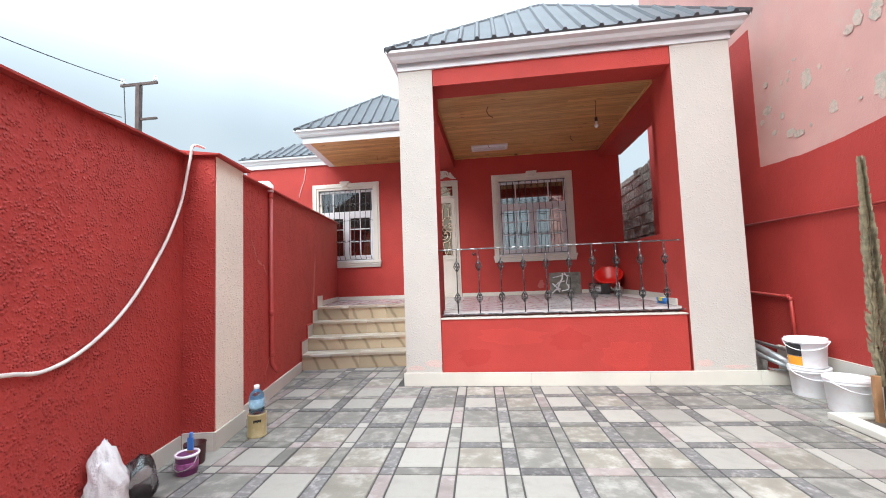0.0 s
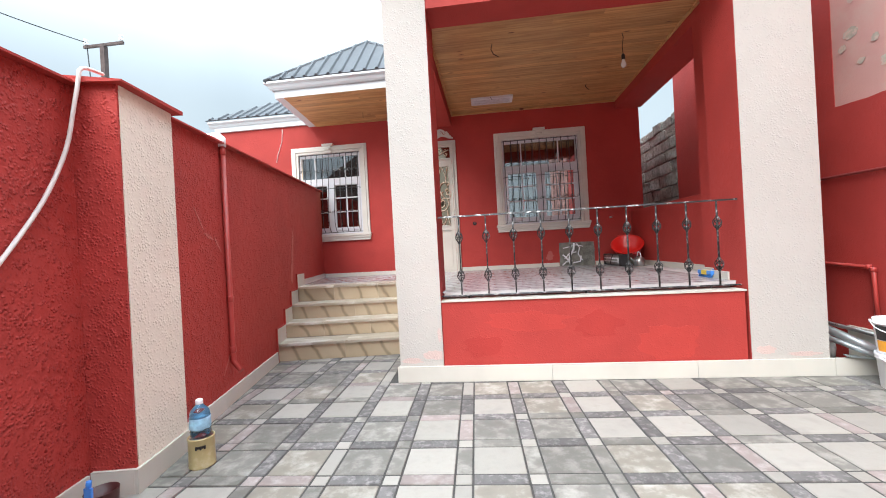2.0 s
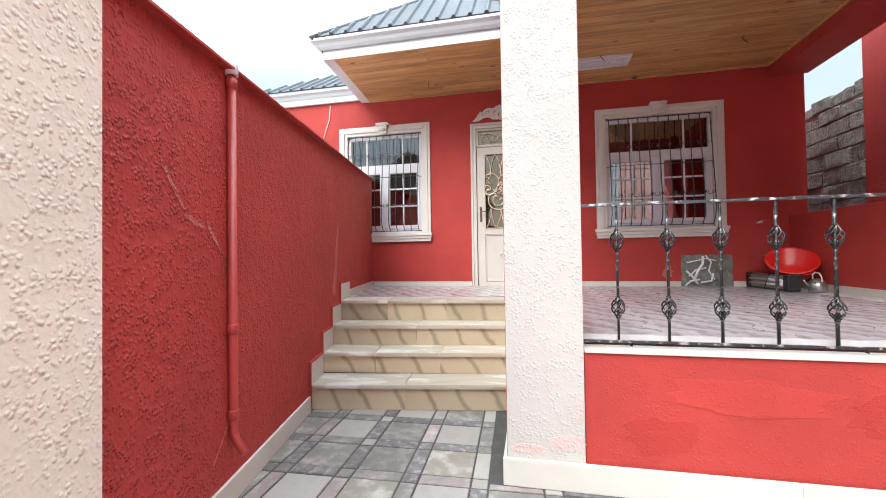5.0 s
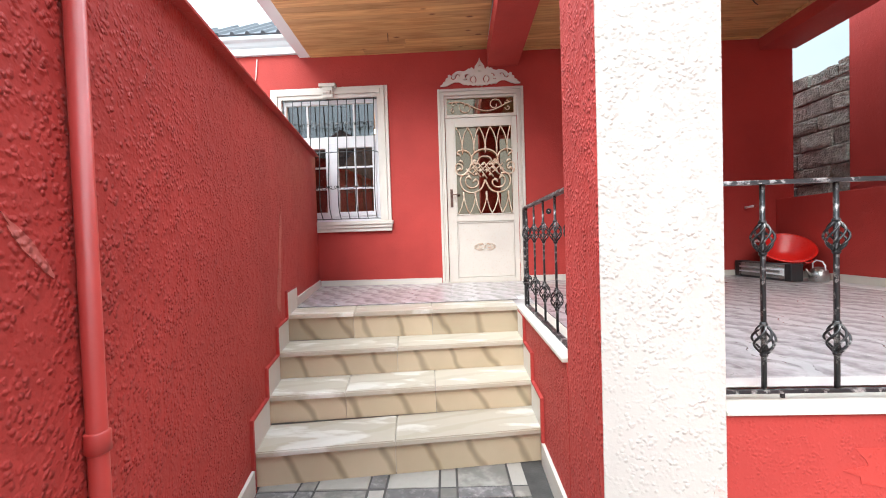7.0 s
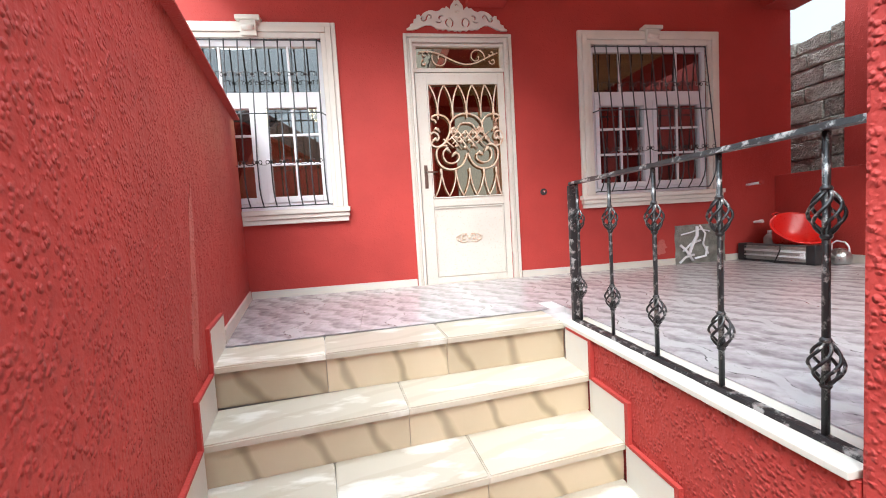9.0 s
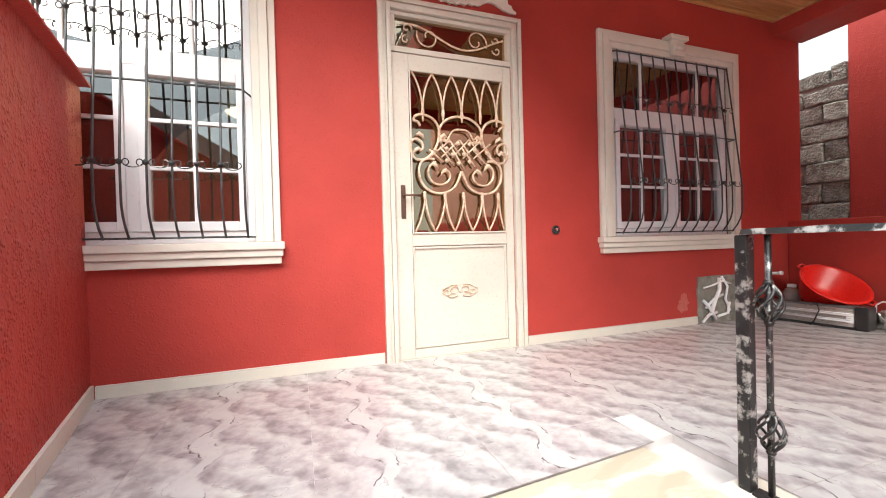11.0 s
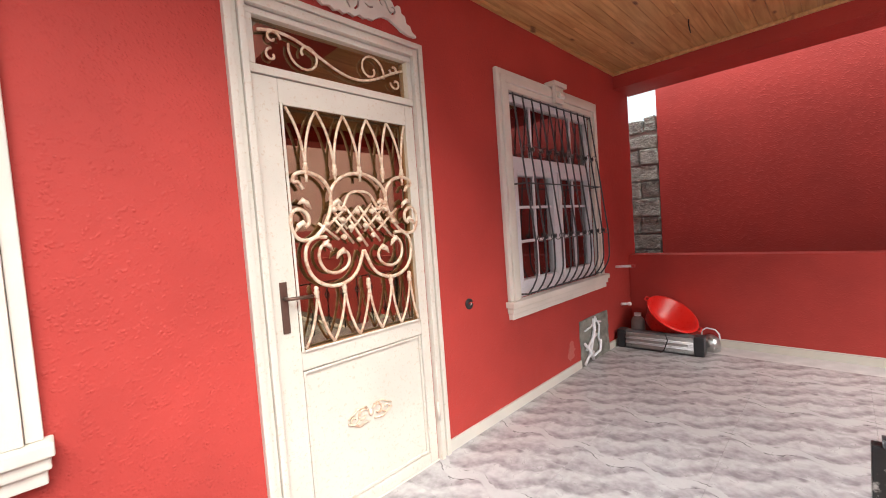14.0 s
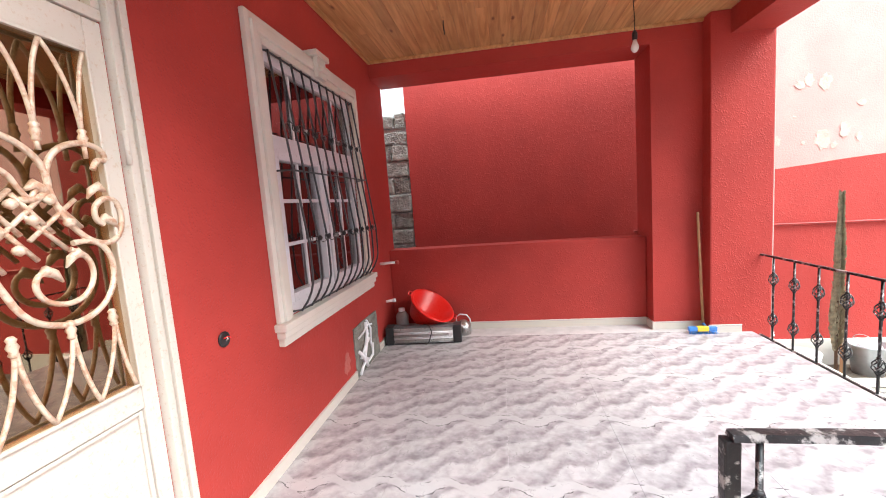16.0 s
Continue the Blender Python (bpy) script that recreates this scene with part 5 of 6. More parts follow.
def lump(rx, ry, rz, seed, k=0.2, sub=3):
    """A crumpled, uneven bag-like body that rests on z = 0."""
    bm = bmesh.new()
    bmesh.ops.create_icosphere(bm, subdivisions=sub, radius=1)
    for v in bm.verts:
        nz = noise.noise(v.co * 1.7 + Vector((seed, 0, 0))) * k + noise.noise(v.co * 4.5 + Vector((0, seed, 0))) * k * 0.5
        v.co = v.co * (1 + nz)
        v.co = Vector((v.co.x * rx, v.co.y * ry, max(v.co.z, -0.86) * rz))
    lo = min(v.co.z for v in bm.verts)
    for v in bm.verts:
        v.co.z -= lo
    for f in bm.faces:
        f.smooth = True
    return bm


# downpipe on the yard wall
s_pipe = 4.10
dp = empty("downpipe", "red painted downpipe fixed to the yard wall", "downpipe")
px, py = at_fence(s_pipe, 0.024)
qx, qy = at_fence(s_pipe - 0.02, 0.10)
part("pipe", bm_tube([(px, py, 2.19), (px, py, 0.36), (px + 0.01, py, 0.33), (qx, qy, 0.27)], 0.0215, 14), M_REDPIPE, dp)
ux, uy = at_fence(s_pipe, -0.12)
part("elbow", bm_tube([(ux, uy, 2.265), (px - 0.03, py, 2.265), (px, py, 2.235), (px, py, 2.17)], 0.032, 14), M_WHITEP, dp, "white plastic elbow over the coping")
for z in (0.42, 0.85, 2.10):
    part("socket_ring", bm_lathe([(0.0215, 0), (0.027, 0.004), (0.027, 0.05), (0.0215, 0.054)], 14, None, (px, py, z)), M_REDPIPE, dp)
for z in (1.0, 1.75):
    bx, by = at_fence(s_pipe, 0.0)
    part("bracket", bm_tube([(bx, by, z), (px, py, z)], 0.012, 6), M_REDPIPE, dp)

# loose white cable on the near yard wall
pts = []
for s_, z_, o_ in ((0.10, 2.27, 0.10), (-0.045, 2.255, 0.09), (-0.05, 2.16, 0.085), (-0.065, 2.04, 0.07), (-0.085, 1.81, 0.045), (-0.20, 1.54, 0.024), (-0.36, 1.317, 0.018), (-0.505, 1.139, 0.014), (-0.68, 0.987, 0.014), (-0.87, 0.877, 0.014), (-1.0, 0.832, 0.014), (-1.127, 0.812, 0.014), (-1.22, 0.837, 0.014), (-1.45, 0.86, 0.014), (-2.2, 0.90, 0.014), (-3.4, 0.88, 0.014)):
    pts.append((*fence_xy(s_, o_), z_))
fine = []
for a, b in zip(pts, pts[1:]):
    for k in range(4):
        fine.append(tuple(Vector(a).lerp(Vector(b), k / 4)))
sm = [Vector(p) for p in fine]
for _ in range(3):
    sm = [sm[0]] + [(sm[i - 1] + sm[i] * 2 + sm[i + 1]) / 4 for i in range(1, len(sm) - 1)] + [sm[-1]]
solid("cable", bm_tube(sm, 0.010, 8), M_CABLE, "loose white cable hanging across the red yard wall", "cable")
# thin wire on the house wall below the eaves
solid("wire", bm_tube([(-3.95, WALL_Y - 0.012, 3.62), (-3.97, WALL_Y - 0.014, 3.4), (-4.06, WALL_Y - 0.012, 3.15), (-4.1, WALL_Y - 0.008, 3.0)], 0.006, 6), M_CABLE, "thin white wire hanging down the red house wall", "wire")

# paint tin with a water bottle on it
TX, TY = -1.95, 3.12
tin = empty("paint_tin", "pale gold paint tin standing on the paving", "tin", at=(TX, TY, 0))
part("can", bm_lathe([(0.070, 0.0), (0.072, 0.004), (0.070, 0.010), (0.070, 0.160), (0.073, 0.166), (0.073, 0.172), (0.066, 0.174), (0.064, 0.168)], 28), M_TIN, tin)
part("lid", bm_lathe([(0.001, 0.166), (0.05, 0.166), (0.063, 0.169)], 28), M_STEEL, tin)
lab = bmesh.new()
for k in range(5):
    a = radians(-75 + 9 * k)
    bm_box(0.0712 * math.cos(a) - 0.004, 0.0712 * math.sin(a) - 0.004, 0.115 + 0.006 * (k % 2), 0.0712 * math.cos(a) + 0.004, 0.0712 * math.sin(a) + 0.004, 0.135, 0.0, lab)
part("print", lab, M_BLACK, tin, "dark printed mark")
bottle = empty("water_bottle", "blue plastic water bottle with a white cap on a tin", "bottle", at=(TX - 0.005, TY + 0.005, 0.175))
part("body", bm_lathe([(0.045, 0.0), (0.056, 0.008), (0.056, 0.03), (0.053, 0.035), (0.056, 0.04), (0.056, 0.115), (0.052, 0.12), (0.055, 0.126), (0.048, 0.15), (0.022, 0.178), (0.018, 0.19)], 24), M_WATER, bottle)
part("label", bm_lathe([(0.0572, 0.045), (0.0575, 0.05), (0.0575, 0.105), (0.0572, 0.11)], 24), mat("pale_blue_label", (0.35, 0.62, 0.85), 0.5, 0, 0.3, 25, 60, 0, 0), bottle)
part("cap", bm_lathe([(0.020, 0.184), (0.021, 0.188), (0.021, 0.208), (0.018, 0.212), (0.001, 0.213)], 18), M_WHITEP, bottle)

# two paint pots and a brush
pot = empty("paint_pot", "purple paint pot with a paint-smeared rim", "pot", "paint pots", at=(-2.04, 2.50, 0))
part("pot_body", bm_lathe([(0.055, 0.0), (0.058, 0.004), (0.066, 0.118), (0.068, 0.122)], 26), M_PURPLE, pot)
part("rim", bm_lathe([(0.060, 0.112), (0.070, 0.115), (0.072, 0.124), (0.068, 0.131), (0.060, 0.128), (0.058, 0.115)], 26), M_WHITEP, pot)
part("paint", bm_lathe([(0.001, 0.108), (0.060, 0.110)], 26), M_WHITEP, pot)
part("label_band", bm_lathe([(0.0605, 0.04), (0.0625, 0.045), (0.0640, 0.075), (0.0632, 0.08)], 26), mat("mauve_label", (0.38, 0.10, 0.30), 0.5, 0, 0.4, 30, 60, 0, 0), pot)
part("bail", bm_tube([(-0.07, 0, 0.112), (-0.07, -0.03, 0.07), (-0.045, -0.062, 0.05), (0, -0.078, 0.042), (0.045, -0.062, 0.05), (0.07, -0.03, 0.07), (0.07, 0, 0.112)], 0.003, 6), M_STEEL, pot)
brush = empty("paint_brush", "blue-handled paint brush standing in a paint pot", "brush", at=(-2.035, 2.52, 0.105))
part("handle", bm_box(-0.020, -0.006, 0.03, 0.020, 0.006, 0.11, 0.004), M_BLUE, brush)
part("handle_end", bm_tube([(0.0, 0, 0.108), (0.006, 0, 0.14)], 0.011, 8), M_BLUE, brush)
part("bristles", bm_box(-0.022, -0.008, 0.004, 0.022, 0.008, 0.029, 0.002), M_STAKE, brush)
pot2 = empty("paint_pot", "dark maroon paint pot beside the wall pier", "pot", "paint pots", at=(-2.10, 2.64, 0))
part("pot_body", bm_lathe([(0.058, 0.0), (0.060, 0.004), (0.068, 0.128), (0.070, 0.133), (0.066, 0.134), (0.062, 0.10), (0.001, 0.09)], 26), M_MAROON, pot2)

# bags by the yard wall
bag = empty("plastic_bag", "white crumpled plastic bag on the paving", "bag", at=(-2.12, 2.03, 0))
bm = lump(0.095, 0.10, 0.19, 3.1, 0.45, 4)
for v in bm.verts:
    f = max(0.0, (v.co.z - 0.18) / 0.2)
    v.co.x *= 1 - 0.55 * f
    v.co.y *= 1 - 0.5 * f
    v.co.x -= 0.03 * f
part("sack", bm, mat("thin_white_polythene", (0.72, 0.70, 0.70), 0.45, 0, 0.08, 9, 60, 0.6, 0.01), bag)
bag2 = empty("plastic_bag", "clear plastic bag with dark rubbish in it", "bag", at=(-2.06, 2.17, 0))
part("film", lump(0.085, 0.09, 0.13, 8.4, 0.3, 3), M_CLEAR, bag2)
part("rubbish", lump(0.06, 0.065, 0.05, 5.5, 0.3, 3), M_BLACK, bag2, "black rubbish")


# white buckets
def bucket(x, y, z, r, h, lab, turn=0.0, lid=True):
    b = empty("bucket", lab, "bucket", "white buckets", at=(x, y, z))
    b.rotation_euler = (0, 0, turn)
    part("bucket_body", bm_lathe([(r * 0.84, 0.0), (r * 0.86, 0.006), (r * 0.97, h * 0.86), (r * 1.02, h * 0.865), (r * 1.02, h * 0.89), (r * 0.985, h * 0.9), (r, h), (r * 0.95, h), (r * 0.9, h * 0.85), (r * 0.83, h * 0.55), (0.001, h * 0.55)], 32), M_WHITEP, b)
    if lid:
        part("lid", bm_lathe([(0.001, h * 0.985), (r * 0.9, h * 0.985), (r * 0.94, h * 1.02), (r * 1.03, h * 1.02), (r * 1.04, h * 0.94), (r * 1.015, h * 0.93)], 32), M_WHITEP, b)
    hd = [(r * 1.03 * math.cos(a), -r * 1.03 * math.sin(a) * 0.9 - 0.004, h * 0.9 - 0.07 * math.sin(a)) for a in [math.pi * i / 16 for i in range(17)]]
    part("bail", bm_tube(hd, 0.004, 6), M_WHITEP, b)
    for sx in (1, -1):
        part("ear", bm_lathe([(0.014, -0.01), (0.014, 0.01)], 8, None, (sx * r * 1.0, 0, h * 0.9)), M_WHITEP, b)
    return b


b1 = bucket(2.77, 4.20, 0, 0.153, 0.252, "white lidded bucket standing on the paving")
b2 = bucket(2.765, 4.205, 0.2575, 0.155, 0.255, "white paint bucket with an orange label stacked on another", -0.7, False)
bm, bm2 = bmesh.new(), bmesh.new()
for target, za, zb in ((bm, 0.02, 0.10), (bm2, 0.105, 0.21)):
    ring = []
    for k in range(9):
        a = radians(206 + 7 * k)
        ring.append([target.verts.new(((0.155 * (0.868 + 0.12 * z / 0.22) + 0.0015) * math.cos(a), (0.155 * (0.868 + 0.12 * z / 0.22) + 0.0015) * math.sin(a), z)) for z in (za, zb)])
    for a, b in zip(ring, ring[1:]):
        target.faces.new((a[0], b[0], b[1], a[1]))
part("label", bm, M_ORANGE, b2, "orange lower half of the label")
part("label", bm2, M_BLACK, b2, "dark upper half of the label")
bucket(2.735, 3.755, 0, 0.15, 0.265, "white lidded bucket at the corner of the planting bed", 0.3)
b4 = empty("metal_bucket", "galvanised bucket with a white cloth in the planting bed", "bucket", at=(2.73, 3.14, 0.03))
part("bucket_body", bm_lathe([(0.12, 0), (0.125, 0.005), (0.17, 0.30), (0.176, 0.305), (0.176, 0.32), (0.166, 0.32), (0.13, 0.05), (0.001, 0.04)], 28), M_ZINC, b4)
part("cloth", lump(0.10, 0.10, 0.06, 2.2, 0.3, 3), M_WHITEP, b4).location = (0.0, 0.0, 0.24)
part("bail", bm_tube([(0.17 * math.cos(a), 0.03, 0.30 + 0.11 * math.sin(a)) for a in [math.pi * i / 14 for i in range(15)]], 0.004, 6), M_STEEL, b4)

# sack and sheet-metal offcuts behind the right pier
sack = solid("cement_sack", lump(0.12, 0.16, 0.16, 6.6, 0.18, 4), M_SACK, "grey dusty cement sack leaning beside the pier", "sack")
sack.location = (2.74, 4.98, 0.0)
for k, (a, b, r) in enumerate((((2.64, 4.80, 0.36), (2.86, 4.40, 0.175), 0.035), ((2.60, 4.84, 0.30), (2.80, 4.42, 0.17), 0.022))):
    ob = solid("metal_offcut", bm_tube([a, b], r, 14), M_ZINC, "galvanised pipe offcut leaning on the plinth", "pipe", "metal offcuts")
off = bm_prism([(2.62, 4.50), (2.95, 4.44), (2.97, 4.50), (2.64, 4.56)], [0.16, 0.12, 0.12, 0.16], [0.166, 0.126, 0.126, 0.166])
solid("metal_offcut", off, M_ZINC, "flat galvanised sheet offcut on the plinth", "sheet", "metal offcuts")

# service pipes on the neighbouring wall
for nm, pts, r, m, lab in (("service_pipe", [(NX - 0.03, 5.4, 1.67), (NX - 0.03, -2.0, 1.56)], 0.013, M_REDPIPE, "thin red painted pipe along the neighbouring wall"),
                       ("service_pipe", [(NX - 0.035, 5.9, 0.90), (NX - 0.035, 4.66, 0.86), (NX - 0.035, 4.62, 0.84), (NX - 0.035, 4.60, 0.36)], 0.017, M_REDPIPE, "red painted pipe bent down the neighbouring wall"),
                       ("service_pipe", [(NX - 0.06, 5.6, 0.33), (NX - 0.06, 4.4, 0.30)], 0.018, M_STEEL, "dull low pipe along the neighbouring wall")):
    ob = empty(nm, lab, "pipe", "service pipes")
    part("pipe", bm_tube(pts, r, 10), m, ob)
    for a in pts[1:-1]:
        part("joint", bm_lathe([(r, -0.02), (r * 1.35, -0.015), (r * 1.35, 0.015), (r, 0.02)], 10, None, a), m, ob)

# slender thuja with its stake
tree = empty("thuja_tree", "slender young thuja with dull green foliage, tied to a stake", "tree", at=(2.74, 3.435, 0.03))
part("trunk", bm_tube([(0, 0, -0.02), (0.008, 0, 0.5), (0.0, 0.006, 1.1), (-0.004, 0.0, 1.85)], 0.012, 8, None, [0.016, 0.013, 0.009, 0.003]), M_BARK, tree)
bm = bmesh.new()
rng = random.Random(11)
for i in range(4200):
    z = 0.24 + 1.68 * rng.random() ** 0.9
    f = (z - 0.24) / 1.68
    rr = (0.050 * min(1, f * 5 + 0.35) * (1 - f) ** 0.85 + 0.009) * rng.uniform(0.25, 1.12) * (1 + 0.14 * math.sin(9 * z + 2))
    a = rng.uniform(0, 2 * math.pi)
    c = Vector((rr * math.cos(a), rr * math.sin(a), z))
    d = Vector((math.cos(a) * 0.35, math.sin(a) * 0.35, 1)).normalized()
    w = d.cross(Vector((math.cos(a + 1), math.sin(a + 1), 0.2))).normalized() * rng.uniform(0.004, 0.008)
    ln = d * rng.uniform(0.025, 0.055)
    bm.faces.new([bm.verts.new(q) for q in (c - w, c + ln * 0.4 - w * 1.4, c + ln, c + ln * 0.4 + w * 1.4, c + w)])
part("crown", bm, M_LEAF, tree)
stake = solid("tree_stake", bm_box(-0.022, -0.016, 0, 0.022, 0.016, 0.36, 0.003), M_STAKE, "raw timber stake beside the thuja", "stake")
stake.location = (2.67, 3.42, 0.0)

# ---- things on the porch ----
heater = empty("quartz_heater", "grey tubular electric heater lying on the porch tiles", "heater", at=(1.79, 7.73, LAND + 0.012))
heater.rotation_euler = (0, 0, radians(4))
M_HGREY = mat("dark_grey_heater_case", (0.12, 0.125, 0.13), 0.45, 0.2, 0.1, 9, 80, 0.1, 0.001)
part("case", bm_box(0.0, -0.36, 0, 0.10, 0.36, 0.175, 0.02), M_HGREY, heater)
part("reflector", bm_box(-0.012, -0.29, 0.02, 0.001, 0.29, 0.16, 0.004), M_STEEL, heater, "bright steel reflector")
for y0, y1 in ((-0.375, -0.295), (0.295, 0.375)):
    part("end_cap", bm_box(-0.02, y0, 0, 0.11, y1, 0.18, 0.012), M_BLACK, heater)
for z in (0.065, 0.115):
    part("quartz_tube", bm_tube([(-0.022, -0.29, z), (-0.022, 0.29, z)], 0.011, 10), M_WHITEP, heater)
for k in range(9):
    z = 0.025 + 0.016 * k
    part("guard_wire", bm_tube([(-0.036, -0.29, z), (-0.036, 0.29, z)], 0.0016, 5), M_STEEL, heater)
part("plug_block", bm_box(-0.03, -0.29, 0.05, -0.013, -0.25, 0.12, 0.003), M_WHITEP, heater)
part("cord", bm_tube([(-0.03, -0.02, 0.0), (-0.06, -0.06, 0.04), (-0.05, -0.09, 0.13), (-0.01, -0.06, 0.185), (0.06, 0.0, 0.178)], 0.005, 6), M_BLACK, heater)
part("foot", bm_box(0.0, -0.3, -0.012, 0.1, 0.3, 0.0, 0.003), M_BLACK, heater)

basin = empty("wash_basin", "bright red plastic basin leaning in the porch corner", "basin")
basin.matrix_world = pose(2.02, 7.70, 1.06, 34, -16, 0)
part("bowl", bm_lathe([(0.001, -0.11), (0.165, -0.11), (0.178, -0.10), (0.225, 0.07), (0.245, 0.075), (0.248, 0.083), (0.24, 0.088), (0.218, 0.084), (0.168, -0.095), (0.001, -0.10)], 40), M_REDPL, basin)
for sy in (1, -1):
    part("lug", bm_tube([(-0.035, sy * 0.238, 0.08), (-0.03, sy * 0.275, 0.08), (0.03, sy * 0.275, 0.08), (0.035, sy * 0.238, 0.08)], 0.007, 6), M_REDPL, basin)
jar = empty("plastic_jar", "clear plastic jar of grey grit behind the heater", "jar", at=(2.05, 8.0, LAND + 0.009))
part("jar_body", bm_lathe([(0.06, 0), (0.066, 0.01), (0.066, 0.22), (0.05, 0.25), (0.03, 0.27)], 20), M_SACK, jar)
part("cap", bm_lathe([(0.032, 0.27), (0.034, 0.275), (0.034, 0.30), (0.001, 0.302)], 16), M_WHITEP, jar)
kettle = empty("kettle", "dented steel kettle standing on the porch tiles", "kettle", at=(2.07, 7.36, LAND + 0.009))
part("kettle_body", bm_lathe([(0.07, 0), (0.078, 0.008), (0.082, 0.06), (0.068, 0.115), (0.04, 0.135), (0.035, 0.142), (0.001, 0.147)], 26), M_STEEL, kettle)
part("spout", bm_tube([(-0.07, 0, 0.06), (-0.11, 0, 0.10), (-0.125, 0, 0.13)], 0.013, 8, None, [0.017, 0.012, 0.009]), M_STEEL, kettle)
part("kettle_handle", bm_tube([(0.0, 0.07, 0.11), (0.0, 0.07, 0.18), (0, 0.03, 0.21), (0, -0.04, 0.20), (0, -0.07, 0.16), (0, -0.075, 0.11)], 0.007, 8), M_WHITEP, kettle)
broom = empty("broom", "long-handled broom with a blue and yellow head", "broom")
part("stick", bm_tube([(1.985, 5.10, LAND + 0.07), (2.02, 5.13, 1.90)], 0.012, 10), M_STAKE, broom, "worn wooden stick")
part("head", bm_box(1.89, 5.02, LAND + 0.035, 1.93, 5.26, LAND + 0.075, 0.008), M_BLUE, broom)
part("head_stripe", bm_box(1.888, 5.09, LAND + 0.033, 1.932, 5.19, LAND + 0.077, 0.006), M_YELLOW, broom)
part("socket", bm_tube([(1.925, 5.10, LAND + 0.06), (1.985, 5.10, LAND + 0.08)], 0.014, 8), M_BLUE, broom)
bm = bmesh.new()
rng = random.Random(4)
for k in range(130):
    x, y = rng.uniform(1.895, 1.925), rng.uniform(5.025, 5.255)
    bm_tube([(x, y, LAND + 0.036), (x - rng.uniform(0.0, 0.02), y + rng.uniform(-0.01, 0.01), LAND + 0.010)], 0.002, 3, bm)
part("bristles", bm, M_BLUE, broom)

# fittings on the house wall
soc = empty("socket_box", "open black electrical socket box in the red wall", "socket")
part("box_rim", bm_lathe([(0.024, 0), (0.034, 0.0), (0.034, 0.008), (0.024, 0.008)], 20), M_BLACK, soc)
part("back", bm_lathe([(0.001, 0.001), (0.024, 0.001)], 20), M_BLACK, soc)
part("wire_end", bm_tube([(-0.01, 0.0, 0.002), (0.004, 0.012, 0.02), (0.012, 0.004, 0.03)], 0.003, 6), M_REDPL, soc)
part("wire_end", bm_tube([(0.01, -0.01, 0.002), (0.0, 0.0, 0.022), (-0.008, 0.01, 0.026)], 0.003, 6), M_CABLE, soc)
soc.matrix_world = Matrix.Translation((-0.425, WALL_Y - 0.001, 1.628)) @ Matrix.Rotation(radians(90), 4, "X")
for x, z, ln, m in ((1.90, 1.59, 0.16, M_WHITEP), (1.99, 1.18, 0.07, M_WHITEP)):
    t = empty("pipe_stub", "capped white pipe stub sticking out of the house wall", "pipe", "pipe stubs")
    part("pipe", bm_tube([(x, WALL_Y + 0.02, z), (x, WALL_Y - ln, z + 0.01)], 0.014, 10), m, t)
    part("cap", bm_tube([(x, WALL_Y - ln, z + 0.01), (x, WALL_Y - ln - 0.03, z + 0.012)], 0.019, 10), M_REDPIPE if ln > 0.1 else M_WHITEP, t)
niche = empty("pipe_niche", "rough cement niche with white pipe ends in the house wall", "niche", kind="structure")
bm = bm_box(1.02, WALL_Y - 0.008, LAND + 0.002, 1.61, WALL_Y - 0.001, 1.20)
bmesh.ops.subdivide_edges(bm, edges=bm.edges[:], cuts=7, use_grid_fill=True)
for v in bm.verts:
    v.co.y -= 0.012 * abs(noise.noise(v.co * 9)) if v.co.y < WALL_Y - 0.004 else 0
    v.co += Vector((noise.noise(v.co * 14) * 0.012, 0, noise.noise(v.co * 13 + Vector((5, 0, 0))) * 0.010 if v.co.z > LAND + 0.05 else 0))
part("cement", bm, M_BLOCK, niche)
for pts, r in (([(1.16, WALL_Y - 0.02, 0.86), (1.20, WALL_Y - 0.03, 0.98), (1.26, WALL_Y - 0.03, 1.08), (1.27, WALL_Y - 0.02, 1.18)], 0.016), ([(1.24, WALL_Y - 0.025, 0.84), (1.36, WALL_Y - 0.03, 0.86), (1.38, WALL_Y - 0.03, 0.96)], 0.012), ([(1.10, WALL_Y - 0.02, 0.92), (1.18, WALL_Y - 0.035, 1.0), (1.30, WALL_Y - 0.03, 1.03)], 0.011), ([(1.06, WALL_Y - 0.02, 0.80), (1.12, WALL_Y - 0.03, 0.86), (1.22, WALL_Y - 0.03, 0.88)], 0.012), ([(1.30, WALL_Y - 0.02, 1.19), (1.36, WALL_Y - 0.03, 1.10), (1.33, WALL_Y - 0.03, 0.99), (1.40, WALL_Y - 0.02, 0.88)], 0.010), ([(1.08, WALL_Y - 0.02, 1.10), (1.18, WALL_Y - 0.03, 1.12), (1.30, WALL_Y - 0.025, 1.15), (1.42, WALL_Y - 0.02, 1.12)], 0.008), ([(1.07, WALL_Y - 0.02, 0.99), (1.13, WALL_Y - 0.03, 0.93), (1.20, WALL_Y - 0.035, 0.82)], 0.014)):
    part("pipe", bm_tube(pts, r, 8), M_WHITEP, niche)

